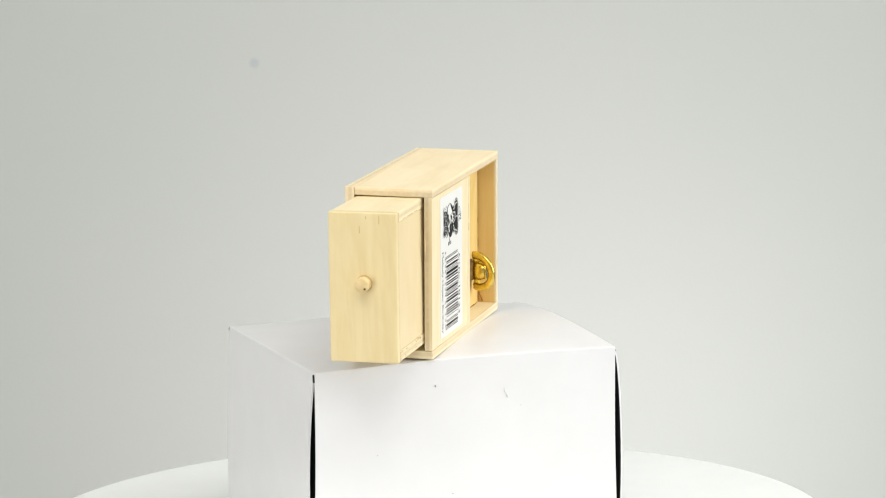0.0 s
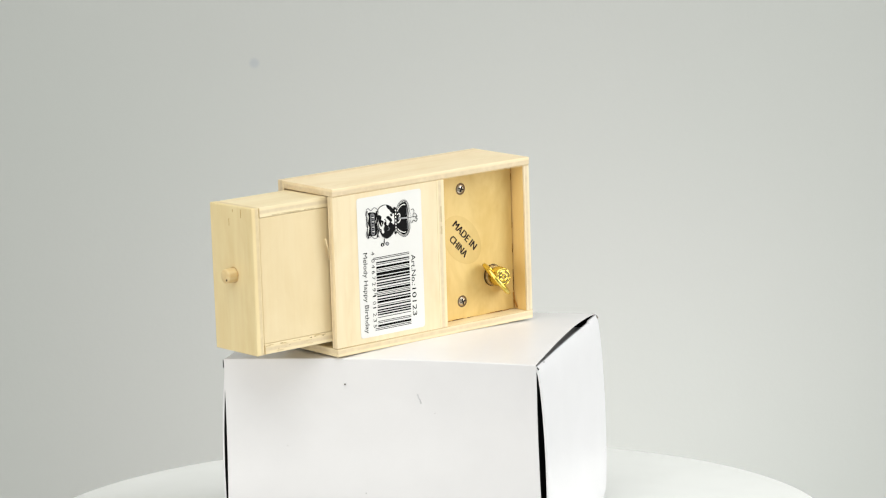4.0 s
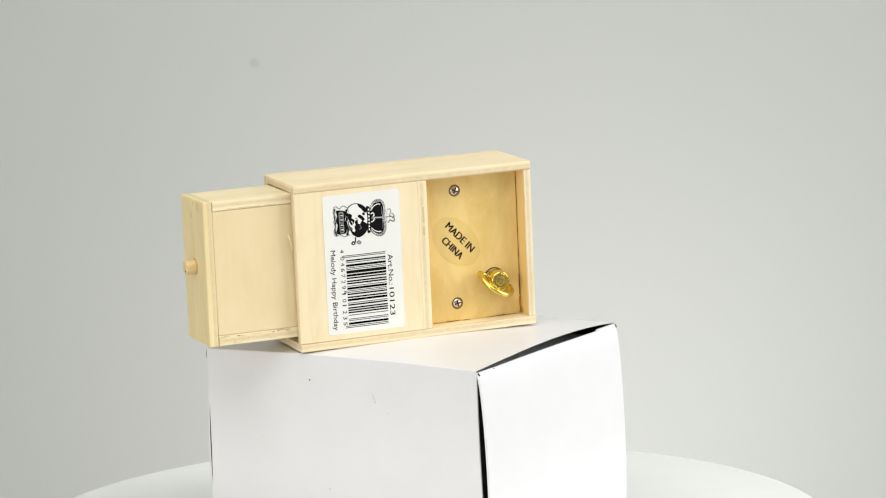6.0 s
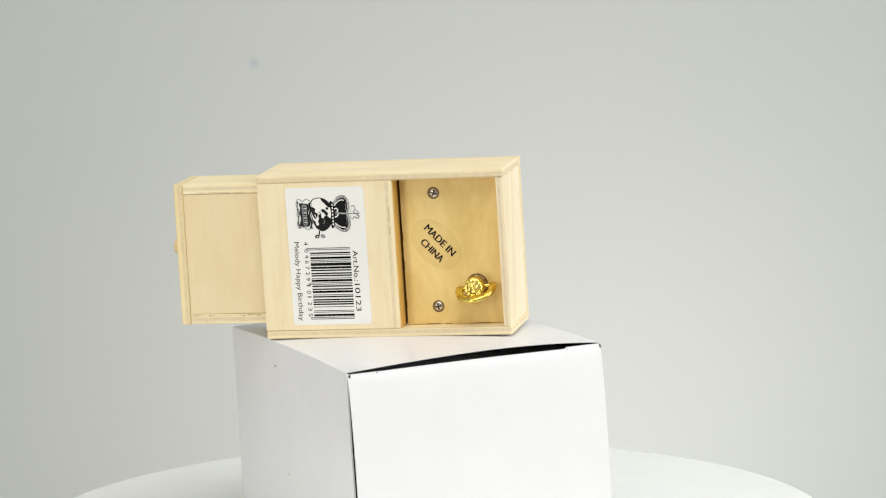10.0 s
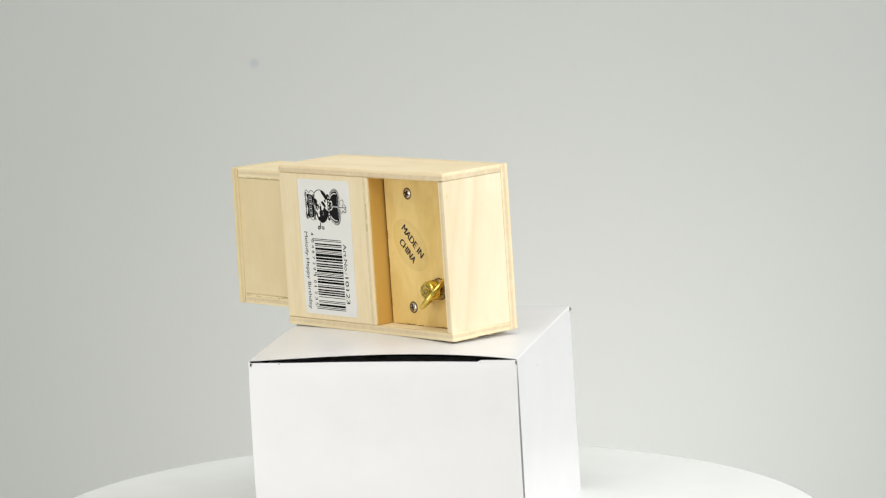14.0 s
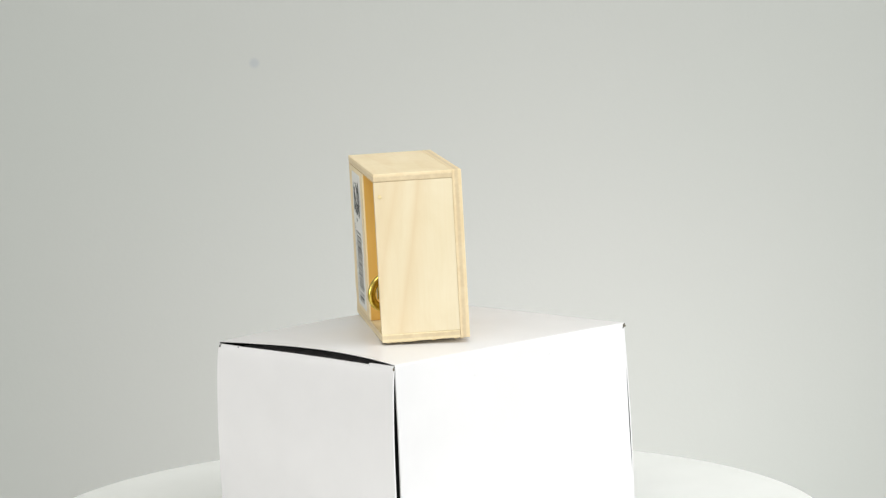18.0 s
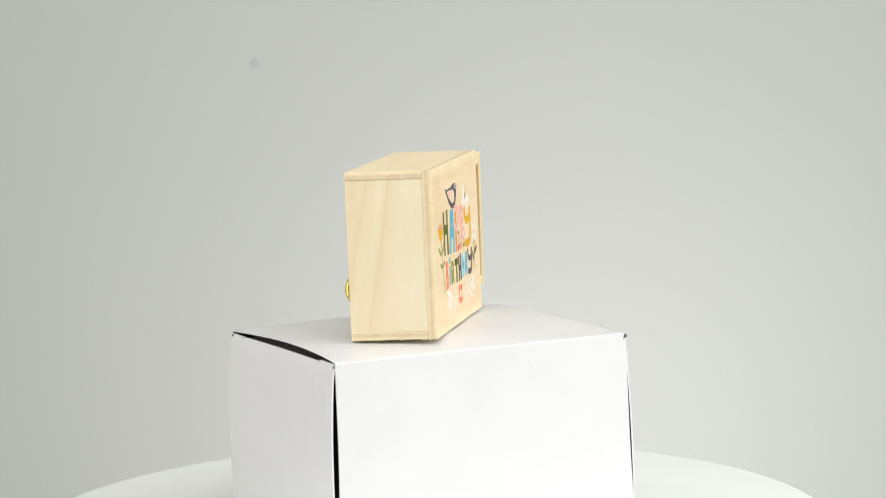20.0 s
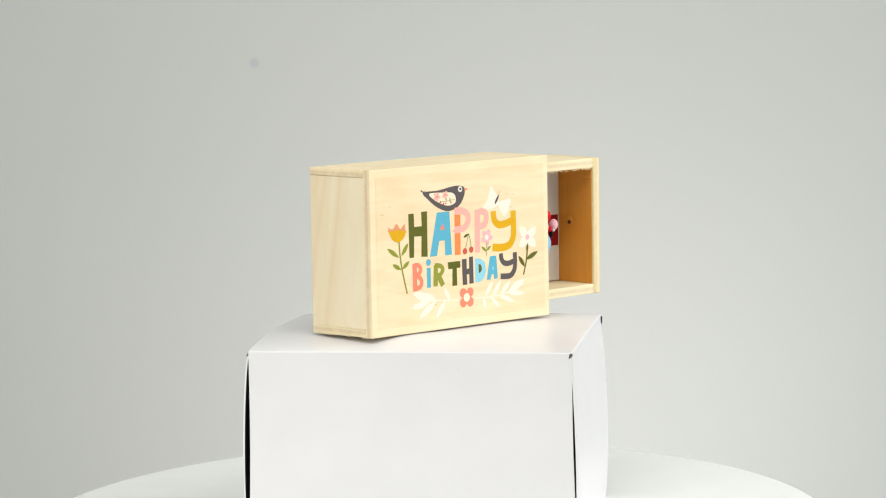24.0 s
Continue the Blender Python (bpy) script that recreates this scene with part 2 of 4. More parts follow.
def sheet(rows, thick, inward):
    """A card from a grid of points, thickened along inward(point); the outside takes the first material, the inside the second."""
    bm = bmesh.new()
    outer = [[bm.verts.new(p) for p in r] for r in rows]
    inner = [[bm.verts.new(p + inward(p) * thick) for p in r] for r in rows]
    nr, nc = len(rows), len(rows[0])
    for k in range(nr - 1):
        for j in range(nc - 1):
            bm.faces.new((outer[k][j], outer[k][j + 1], outer[k + 1][j + 1], outer[k + 1][j])).smooth = True
            f = bm.faces.new((inner[k][j], inner[k + 1][j], inner[k + 1][j + 1], inner[k][j + 1]))
            f.smooth, f.material_index = True, 1

    def rim(a, b, c, d):
        bm.faces.new([bm.verts.new(v.co) for v in (a, b, c, d)])

    for k in range(nr - 1):
        rim(outer[k][0], outer[k + 1][0], inner[k + 1][0], inner[k][0])
        rim(outer[k + 1][-1], outer[k][-1], inner[k][-1], inner[k + 1][-1])
    for j in range(nc - 1):
        rim(outer[0][j + 1], outer[0][j], inner[0][j], inner[0][j + 1])
        rim(outer[-1][j], outer[-1][j + 1], inner[-1][j + 1], inner[-1][j])
    for f in bm.faces:
        f.normal_update()
    return bm


def leaning(bm):
    """The whole carton leans a little, widens towards its foot and is a little out of square at one end."""
    for v in bm.verts:
        d = CH - v.co.z
        skew = 0.0225 * v.co.y * max(0.0, v.co.x / CA)
        v.co.x, v.co.y = v.co.x * (1 + 0.26 * d) + skew, v.co.y + 0.041 * d
    return bm


N = 28
# the two long walls, slightly bowed
for side, bow in ((-1, 0.0003), (1, 0.0003)):
    grid = []
    for k in range(N + 1):
        q = 1 - (1 - k / N) ** 1.6
        row = []
        for j in range(N + 1):
            x = -CA + 2 * CA * j / N
            top = lid_height(x, side * CB) - FOLD - 0.00002
            trim = 0.0006 * math.sin(math.pi * q) * (1 if j == N else -1 if j == 0 else 0)
            row.append(Vector((x - trim, side * (CB + bow * math.sin(math.pi * q) * (1 - (x / CA) ** 2)), top * q)))
        grid.append(row)
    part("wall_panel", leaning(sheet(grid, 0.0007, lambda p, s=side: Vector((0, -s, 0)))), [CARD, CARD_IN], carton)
# the two short walls stand away from the corners
for side, near, far in ((-1, 0.0020, 0.0010), (1, 0.0028, 0.0024)):
    grid = []
    for k in range(N + 1):
        q = 1 - (1 - k / N) ** 1.6
        row = []
        for j in range(4 * N + 1):
            y = -CB + 2 * CB * j / (4 * N)
            bow = near + (far - near) * j / (4 * N)
            if side > 0:
                end = 0.118 > (y + CB) / (2 * CB) or (y + CB) / (2 * CB) > 0.862
                top = CH + 0.0235 * y - (0.0009 if j < 0.118 * 4 * N else 0.0003 if end else 0.0012 - 0.0005 * math.sin(math.pi * j / (4 * N)))
            else:
                top = lid_height(-CA, y) - FOLD - 0.00002
            row.append(Vector((side * (CA + bow * math.sin(math.pi * min(1, (1.012 if side > 0 else 1.04) * q)) ** (0.42 if side > 0 else 0.7)) if q < (0.988 if side > 0 else 0.9615) else side * CA, max(y * 0.994, -CB + 0.0019) if side < 0 else y * 0.994, top * q)))
        grid.append(row)
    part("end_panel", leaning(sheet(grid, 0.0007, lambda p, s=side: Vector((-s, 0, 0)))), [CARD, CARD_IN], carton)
bend = [(FOLD * (1 - math.sin(radians(a))), FOLD * (1 - math.cos(radians(a)))) for a in range(90, -1, -15)]
inside = [k / N for k in range(1, N)]
xs = [(-CA + d, drop) for d, drop in bend] + [(-CA + FOLD + (2 * CA - FOLD) * k, 0) for k in inside] + [(CA, 0)]
ys = [(-CB + d, drop) for d, drop in bend] + [(-CB + FOLD + (2 * CB - 2 * FOLD) * k, 0) for k in inside] + [(CB - d, drop) for d, drop in bend[::-1]]
lid_rows = [[Vector((x, y, lid_height(x, y) - max(dx, dy))) for x, dx in xs] for y, dy in ys]
part("lid", leaning(sheet(lid_rows, 0.0003, lambda p: Vector((-p.x / CA, -p.y / CB, -1)))), [CARD, LID_IN], carton)
part("dust_flap", block(CA - 0.032, CA - 0.0014, -CB + 0.006, CB - 0.006, CH - 0.0044, CH - 0.0038, 0), CARD, carton, "white flap tucked under the lid")
# Added core block, so that the corner gaps look black.
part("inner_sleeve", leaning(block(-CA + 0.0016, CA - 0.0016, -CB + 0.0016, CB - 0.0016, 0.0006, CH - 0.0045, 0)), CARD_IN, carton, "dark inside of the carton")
# torn corners, a gap filled dark, slits and specks
TORN = material("torn_card", (0.10, 0.085, 0.06), 0.85)
link(TORN, ramp_of(TORN, noise_of(TORN, 1500.0, 3.0), "Fac", [(0.35, (0.015, 0.013, 0.011, 1)), (0.65, (0.22, 0.19, 0.14, 1))]), "Color", TORN.node_tree.nodes["Principled BSDF"], "Base Color")
for cx, cy, low, turn, size, ink in ((-CA + 0.0005, CB - 0.0001, 0.0010, -35, 1.5, TORN), (CA - 0.0002, -CB + 0.0012, 0.0014, 0, 1.2, CARD_IN), (CA + 0.0002, CB - 0.0006, 0.0012, 20, 1.0, TORN)):
    for k, (dx, dz) in enumerate(((0, 0), (0.00035, -0.0004), (-0.0003, 0.0003))):
        bm = block(-0.0005, 0.0004, -0.0003, 0.0003, -0.0007, 0.0002, 0.0001)
        bm.transform(pose(cx + dx, cy, lid_height(cx, cy) - low + dz, 15 * k, -20 - 25 * k, turn) @ Matrix.Diagonal((size * (1.2 - 0.3 * k), size * 0.6, size * (0.7 + 0.2 * k), 1)))
        part("torn_corner", leaning(worn(bm, 0.0005, 1100)), ink, carton, "dark torn corner")
# Solid black block for the shade where the open gap meets the lid.
bm = block(-CA - 0.0005, -CA + 0.0010, -CB + 0.0001, -CB + 0.0016, CH - 0.0052, CH - 0.0021, 0.0004)
part("torn_corner", leaning(worn(bm, 0.0004, 700)), CARD_IN, carton, "dark torn corner")
for t, tilt in ((0.118, 24), (0.862, -18)):
    y = -CB + 2 * CB * t
    bm = block(-0.0002, 0.0002, -0.00012, 0.00012, -0.0005 if tilt < 0 else 0.0002, 0.0008, 0)
    bm.transform(pose(CA + 0.00005, y, CH + 0.0235 * y - 0.0018, tilt))
    part("slit", leaning(bm), CARD_IN, carton, "dark slit beside the lid's tab")
FACE_Y = -CB - 0.0005
SPECK = paint("speck_brown", (84, 80, 76))
for s, z, r in ((0.0525, -0.0111, 0.00032), (0.091, -0.0225, 0.00014), (0.060, -0.0575, 0.0002), (0.027, -0.0380, 0.00013)):
    bm = bmesh.new()
    bmesh.ops.create_uvsphere(bm, u_segments=10, v_segments=6, radius=r)
    bm.transform(Matrix.Translation((s - CA, -CB - 0.0004, CH + z)))
    part("speck", leaning(bm), SPECK, carton, "dark speck")
part("scratch", leaning(tube([Vector((0.0838 - CA, FACE_Y + 0.0002, CH - 0.0146)), Vector((0.0838 - CA, FACE_Y + 0.0002, CH - 0.0160)), Vector((0.0846 - CA, FACE_Y + 0.0002, CH - 0.0172)), Vector((0.0850 - CA, FACE_Y + 0.0002, CH - 0.0186))], 0.0006, 0.0003, [Vector((1, 0, 0))] * 4)), paint("scratch_grey", (226, 225, 227)), carton, "grey scratch")
for s, z in ((-0.020, -0.0060), (0.024, -0.0090)):
    bm = bmesh.new()
    bmesh.ops.create_uvsphere(bm, u_segments=8, v_segments=6, radius=0.00011)
    bm.transform(Matrix.Translation((s, CB + 0.0003, CH + z)))
    part("speck", leaning(bm), SPECK, carton, "dark speck")

# ---- the music box: x along it from the drawer's end, y from the back to the picture side ----
L, D, H, T, TB, TE = 0.1075, 0.0371, 0.0708, 0.004, 0.0034, 0.0032
BOX_TURN = Matrix(((0.27704074, -0.96068874, 0.01804378), (0.96023318, 0.27613451, -0.04125491), (0.03465062, 0.02875553, 0.99898571)))
BOX_POSE = Matrix.Translation((0.00368, -0.06709, 0.00064)) @ BOX_TURN.to_4x4()
box = tagged(new("music_box"), "pale wooden music box with open drawer, standing on the carton", "music box")
box.matrix_world = BOX_POSE

part("top_board", worn(block(0, L, 0, D - T, H - TB, H, 0.0005), 0.0002, 90), wood("wood_top", "x", ("z", H - 0.0022, 0.0008), 0.25, 0.1, (1.02, 1.005, 1.04)), box)
part("bottom_board", worn(block(0, L, 0, D - T, 0, TB, 0.0005), 0.0003, 130), wood("wood_bottom", "x", ("z", 0.0021, 0.0007), 0.25, 0.3), box)
front = part("front_panel", block(0, L, D - T, D, 0, H, 0.00035, 2), wood("wood_front", "x", ("y", D - 0.0022, 0.0006), 0.20, 0.7, (1, 0.97, 0.98)), box, "front panel printed with a birthday greeting")
part("end_panel", block(L - TE, L - 0.0002, 0.0001, D - T, TB, H - TB, 0.0002), wood("wood_end", "z", ("x", L - 0.0019, 0.0004), 0.62, 0.2, (1, 1.03, 1.14), 0.22, 8, 0.06), box)
back = part("back_panel", block(0, 0.0588, 0, 0.0033, TB, H - TB, 0.0002), wood("wood_back", "z", ("y", 0.0021, 0.0006), 0.24, 0.5, (0.985, 0.975, 0.99)), box)
# Divider tint holds the gold of light bounced inside the recess.
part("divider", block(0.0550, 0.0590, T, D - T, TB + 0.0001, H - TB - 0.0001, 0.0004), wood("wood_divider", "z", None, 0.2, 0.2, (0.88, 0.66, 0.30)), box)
part("back_strip", block(0.0553, 0.0594, -0.0002, 0.0038, TB + 0.0002, H - TB - 0.0002, 0.0004), wood("wood_strip", "z", ("x", 0.0570, 0.0007), 0.2, 0.9), box, "greyish plywood edge strip")
# Board and added side plates: bounced golden light is in their tints too.
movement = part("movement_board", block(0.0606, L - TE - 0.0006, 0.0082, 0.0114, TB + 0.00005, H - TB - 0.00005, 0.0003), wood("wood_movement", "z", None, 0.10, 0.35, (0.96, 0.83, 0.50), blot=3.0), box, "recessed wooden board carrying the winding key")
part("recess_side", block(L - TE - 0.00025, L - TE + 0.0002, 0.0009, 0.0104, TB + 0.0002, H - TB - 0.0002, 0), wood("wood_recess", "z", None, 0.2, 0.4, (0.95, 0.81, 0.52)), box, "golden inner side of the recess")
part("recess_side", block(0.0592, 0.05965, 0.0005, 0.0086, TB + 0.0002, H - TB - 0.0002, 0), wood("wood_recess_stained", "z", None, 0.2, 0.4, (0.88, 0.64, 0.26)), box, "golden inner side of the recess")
part("knot", worn(lathe([(0.0009, 0), (0.0008, 0.0001), (0.0004, 0.00012)], 12, "x", (L - 0.00025, 0.0024, 0.0613)), 0.0003, 700), paint("knot_pale", (233, 212, 164)), box, "small brown knot")
paint("knot_brown", (206, 176, 122))
wood("joint_wood", "x", None, 0.9, 0.0, (0.8, 0.72, 0.6))
part("tenon_line", block(0.0003, L - 0.0004, -0.00005, 0.0001, H - TB - 0.0002, H - TB - 0.00005, 0), bpy.data.materials["joint_wood"], box, "thin joint line")
part("tenon_line", block(0.0003, L - 0.0004, -0.00005, 0.0001, TB + 0.0001, TB + 0.00025, 0), bpy.data.materials["joint_wood"], box, "thin joint line")
# grey smudges on the plywood strip
rng = random.Random(12)
for z0, z1 in ((0.0440, 0.0475), (0.0492, 0.0560)):
    bm = block(0.0571 + rng.uniform(-0.0004, 0.0002), 0.0578, -0.00026, -0.0001, z0, z1, 0)
    part("smudge", worn(bm, 0.0002, 700), paint("smudge_grey", (210, 191, 153)) if z0 > 0.043 and z0 < 0.045 else bpy.data.materials["smudge_grey"], box, "faint grey smudge")
# fibres left by the saw under the bottom edge
rng = random.Random(4)
for k in range(26):
    x = rng.uniform(0.002, L - 0.002)
    y = rng.choice((0.0006, D - T * 0.5)) if k % 3 else rng.uniform(0.002, D - 0.003)
    x = x if k % 3 else L - 0.0006
    bm = block(-0.0008, 0.0008, -0.0002, 0.0002, -0.00025, 0.0002, 0)
    bm.transform(pose(x, y, 0.0, rng.uniform(-20, 20), rng.uniform(-6, 6), rng.uniform(-30, 30) + (90 if not k % 3 else 0)))
    part("fibre", bm, wood("wood_fibre", "x", None, 0.6) if k == 0 else bpy.data.materials["wood_fibre"], box)

# screws with a cross recess


def screw(x, z, turn):
    head = lathe([(0.0024, 0.0), (0.0024, -0.0004), (0.0021, -0.0010), (0.0014, -0.0015), (0.0004, -0.0017)], 28, "y", (x, 0.0093, z))
    ob = part("screw", smooth(head), NICKEL, box, "nickel cross-head screw")
    for a in (0, 90):
        bm = block(-0.0014, 0.0014, -0.0003, 0.0003, -0.00028, 0.00028, 0.0001)
        bm.transform(pose(x, 0.0093 - 0.00162, z, 0, turn + a, 0))
        part("recess", bm, DARK, ob)
    ring = lathe([(0.0026, 0.0), (0.0026, -0.0001), (0.0024, -0.00014)], 28, "y", (x, 0.0083, z))
    part("dent", ring, DENT, ob)


screw(0.0753, 0.0601, 22)
screw(0.0745, 0.0112, -12)

# glue and saw stains where the recessed board meets the frame
STAIN = paint("brown_stain", (178, 124, 56), 0.8, 0.05)
STAIN_DARK = paint("dark_brown_stain", (112, 66, 26), 0.8, 0.05)
rng = random.Random(31)
X_RIM = L - TE - 0.0006
for k in range(22):
    half, wide = rng.uniform(0.0006, 0.0032), rng.uniform(0.00010, 0.00034)
    if k < 9:      # down the far side
        z = rng.uniform(TB + 0.003, H - TB - 0.003)
        bm = block(X_RIM - wide, X_RIM - 0.00002, 0.00810, 0.0083, z - half, z + half, 0)
    elif k < 18:   # along the floor of the recess
        x = rng.uniform(0.0640, X_RIM - 0.003)
        bm = block(x - half, x + half, 0.00810, 0.0083, TB + 0.0001, TB + 0.0001 + wide, 0)
    else:          # beside the divider
        z = rng.uniform(TB + 0.004, H - TB - 0.004)
        bm = block(0.0607, 0.0607 + wide, 0.00810, 0.0083, z - half, z + half, 0)
    bmesh.ops.subdivide_edges(bm, edges=bm.edges[:], cuts=2, use_grid_fill=True)
    for v in bm.verts:
        v.co += Vector((noise.noise(v.co * 1500), 0, noise.noise(v.co * 1500 + Vector((9, 9, 9))))) * 0.00018
    part("stain", bm, STAIN_DARK if k % 3 == 0 else STAIN, movement)
part("splinter", tube([Vector((X_RIM - 0.0003, 0.0080, TB + 0.0075)), Vector((X_RIM - 0.0004, 0.0074, TB + 0.0040)), Vector((X_RIM + 0.0002, 0.0062, TB + 0.0008))], 0.0006, 0.0004, [Vector((1, 0, 0))] * 3), STAIN, movement, "brown splinter in the corner")

# oval stamp sticker and its words
tilt = radians(-47)
ALONG, UP = Vector((math.cos(tilt), 0, math.sin(tilt))), Vector((-math.sin(tilt), 0, math.cos(tilt)))
oval = bmesh.new()
centre = Vector((0.0752, 0.00812, 0.0380))
oval_face = oval.faces.new([oval.verts.new(centre + ALONG * (0.0128 * math.cos(a)) + UP * (0.0086 * math.sin(a))) for a in [2 * math.pi * k / 48 for k in range(48)]])
OVAL = wood("clear_sticker", "z", None, 0.07, 0.35, (0.92, 0.775, 0.42), blot=3.0)
for node in OVAL.node_tree.nodes:
    if node.type == "BSDF_PRINCIPLED":
        node.inputs["Roughness"].default_value, node.inputs["Coat Weight"].default_value, node.inputs["Coat Roughness"].default_value = 0.45, 1.0, 0.03
stamp = part("stamp_sticker", oval, OVAL, movement, "clear glossy oval sticker")
part("stamp_words", join(*[letters("MADE IN", (0.07010 + d, 0.00805 - d / 10, 0.04485 - d), ALONG, UP, 0.0166, 0.0031) for d in (0, 0.00010, 0.0002)]), STAMP, movement, "MADE IN in dark brown capitals")
part("stamp_words", join(*[letters("CHINA", (0.06810 + d, 0.00805 - d / 10, 0.03885 - d), ALONG, UP, 0.0119, 0.0030) for d in (0, 0.00010, 0.0002)]), STAMP, movement, "CHINA in dark brown capitals")

# Darker brass for nut and grooves; the nut's dark reflections are in it.
DARK_BRASS = material("tarnished_brass", (0.30, 0.21, 0.10), 0.42, 1.0)
link(DARK_BRASS, ramp_of(DARK_BRASS, noise_of(DARK_BRASS, 700.0, 3.0), "Fac", [(0.3, (0.24, 0.17, 0.09, 1)), (0.7, (0.50, 0.37, 0.17, 1))]), "Color", DARK_BRASS.node_tree.nodes["Principled BSDF"], "Base Color")
# winding key: shaft, collar, round cap and a bent loop; it turns on its shaft
KEY_AT = (0.0919, 0.0, 0.0202)
part("shaft_hole", lathe([(0.0048, 0.0083), (0.0048, 0.00810)], 24, "y", KEY_AT), HOLE, movement, "dark hole round the key's shaft")
hub = smooth(lathe([(0.0032, 0.0110), (0.0032, 0.0058), (0.0042, 0.0055), (0.0043, 0.0042), (0.0042, 0.0030), (0.0041, 0.0014), (0.0037, 0.0008), (0.0010, 0.0009)], 40, "y"))
for v in hub.verts:  # notched rim
    if 0.0040 < v.co.y < 0.0057 and math.hypot(v.co.x, v.co.z) > 0.004:
        k = round(math.degrees(math.atan2(v.co.z, v.co.x)) / 9)
        v.co.x, v.co.z = v.co.x * (0.93 if k % 2 else 1.02), v.co.z * (0.93 if k % 2 else 1.02)
winding_key = part("winding_key", hub, BRASS, box, "brass winding key, slowly turning")
for k, (r, off) in enumerate(((0.0007, 0.0002), (0.0012, 0.0001), (0.0017, 0.00015), (0.0022, 0.0001), (0.0027, 0.0), (0.0032, 0.0001), (0.0037, 0.0))):
    part("cap_groove", worn(lathe([(r, 0.0010), (r, 0.0006), (r - 0.0003, 0.0006), (r - 0.0003, 0.0010)], 28, "y", (off, 0, -off)), 0.00015, 900), DARK_BRASS if k in (1, 4) else BRASS, winding_key)
LEAN, SET = radians(25), Vector((0, 0.0050, 0.0012))
OUT = Vector((0, -math.cos(LEAN), math.sin(LEAN)))
path, wide = [], []
for k in range(33):
    a = radians(-12 + 204 * k / 32)
    p = Vector((1, 0, 0)) * (0.0073 * math.cos(a)) + OUT * (0.0081 * math.sin(a)) + SET
    path.append(p)
    wide.append(Vector((1, 0, 0)) * math.cos(a) + OUT * math.sin(a))
part("loop", tube(path, 0.0033, 0.0022, wide), BRASS, winding_key, "bent brass loop handle")
for sx in (-1, 1):
    part("arm", tube([Vector((sx * 0.0072, 0.0062, 0.0004)), Vector((sx * 0.0050, 0.0056, 0.0004)), Vector((sx * 0.0022, 0.0050, 0.0002))], 0.0026, 0.0016, [Vector((0, 1, 0))] * 3), BRASS, winding_key)
part("nut", lathe([(0.0043, 0.0090), (0.0046, 0.0084), (0.0046, 0.0071), (0.0042, 0.0066), (0.0034, 0.0064)], 12, "y"), DARK_BRASS, winding_key, "dark tarnished nut")
winding_key.matrix_local = pose(*KEY_AT)

# sticker on the back panel
SY = -0.00012
bm = block(0.0125, 0.0469, SY, -0.00002, 0.0058, 0.0651, 0)
corners = [e for e in bm.edges if abs(e.verts[0].co.y - e.verts[1].co.y) > 0.00005]
bmesh.ops.bevel(bm, geom=corners, offset=0.0012, segments=4, profile=0.5, affect="EDGES")
sticker = part("sticker", bm, STICKER, box, "white paper sticker with barcode and black print")
DOWN, ACROSS = (0, 0, -1), (1, 0, 0)
IY = SY - 0.00006
part("article_line", join(letters("Art.No.:", (0.0405, IY, 0.0376), DOWN, ACROSS, 0.0132, 0.0022, 0.003), letters("10123", (0.0405, IY, 0.0232), DOWN, ACROSS, 0.0118, 0.0022, 0.003)), INK, sticker, "small black lettering")
part("melody_line", letters("Melody Happy Birthday", (0.0150, IY, 0.0418), DOWN, ACROSS, 0.0341, 0.0021, 0.0), INK, sticker, "small black lettering")
for word, z, pitch in (("4", 0.0417, 0.0), ("046729", 0.0386, 0.00246), ("101235", 0.0231, 0.00246)):
    for k, c in enumerate(word):
        part("digit", letters(c, (0.0193, IY, z - k * pitch), DOWN, ACROSS, 0.0005 if c == "1" else 0.00135, 0.0017), INK, sticker)
CODES = {0: "0001101", 1: "0011001", 2: "0010011", 3: "0111101", 4: "0100011", 5: "0110001", 6: "0101111", 7: "0111011", 8: "0110111", 9: "0001011"}
PARITY = {4: "LGLLGG"}
bits = "101"
for d, kind in zip((0, 4, 6, 7, 2, 9), PARITY[4]):
    code = CODES[d]
    bits += code if kind == "L" else "".join("1" if c == "0" else "0" for c in code)[::-1]
bits += "01010"
for d in (1, 0, 1, 2, 3, 5):
    bits += "".join("1" if c == "0" else "0" for c in CODES[d])
bits += "101"
Z_TOP, STEP = 0.0391, 0.0310 / 95
k = 0
while k < 95:
    if bits[k] == "0":
        k += 1
        continue
    run = k
    while run < 95 and bits[run] == "1":
        run += 1
    guard = k < 3 or k > 91 or 45 <= k <= 49
    part("bar", block(0.0202 if guard else 0.0217, 0.0395, IY, IY + 0.00004, Z_TOP - run * STEP + 0.00003, Z_TOP - k * STEP - 0.00003, 0), INK, sticker)
    k = run


def flat(name, pts, mat, parent, y, label=""):
    bm = bmesh.new()
    bm.faces.new([bm.verts.new((x, y, z)) for x, z in pts]).normal_update()
    bmesh.ops.triangulate(bm, faces=bm.faces[:])
    return part(name, bm, mat, parent, label)


def curve_closed(pts, steps=6):
    out, n = [], len(pts)
    for k in range(n):
        a, b, c, d = (Vector(pts[(k + j) % n]) for j in (-1, 0, 1, 2))
        for j in range(steps):
            t = j / steps
            out.append(tuple(0.5 * (2 * b + (c - a) * t + (2 * a - 5 * b + 4 * c - d) * t * t + (3 * b - a - 3 * c + d) * t ** 3)))
    return out


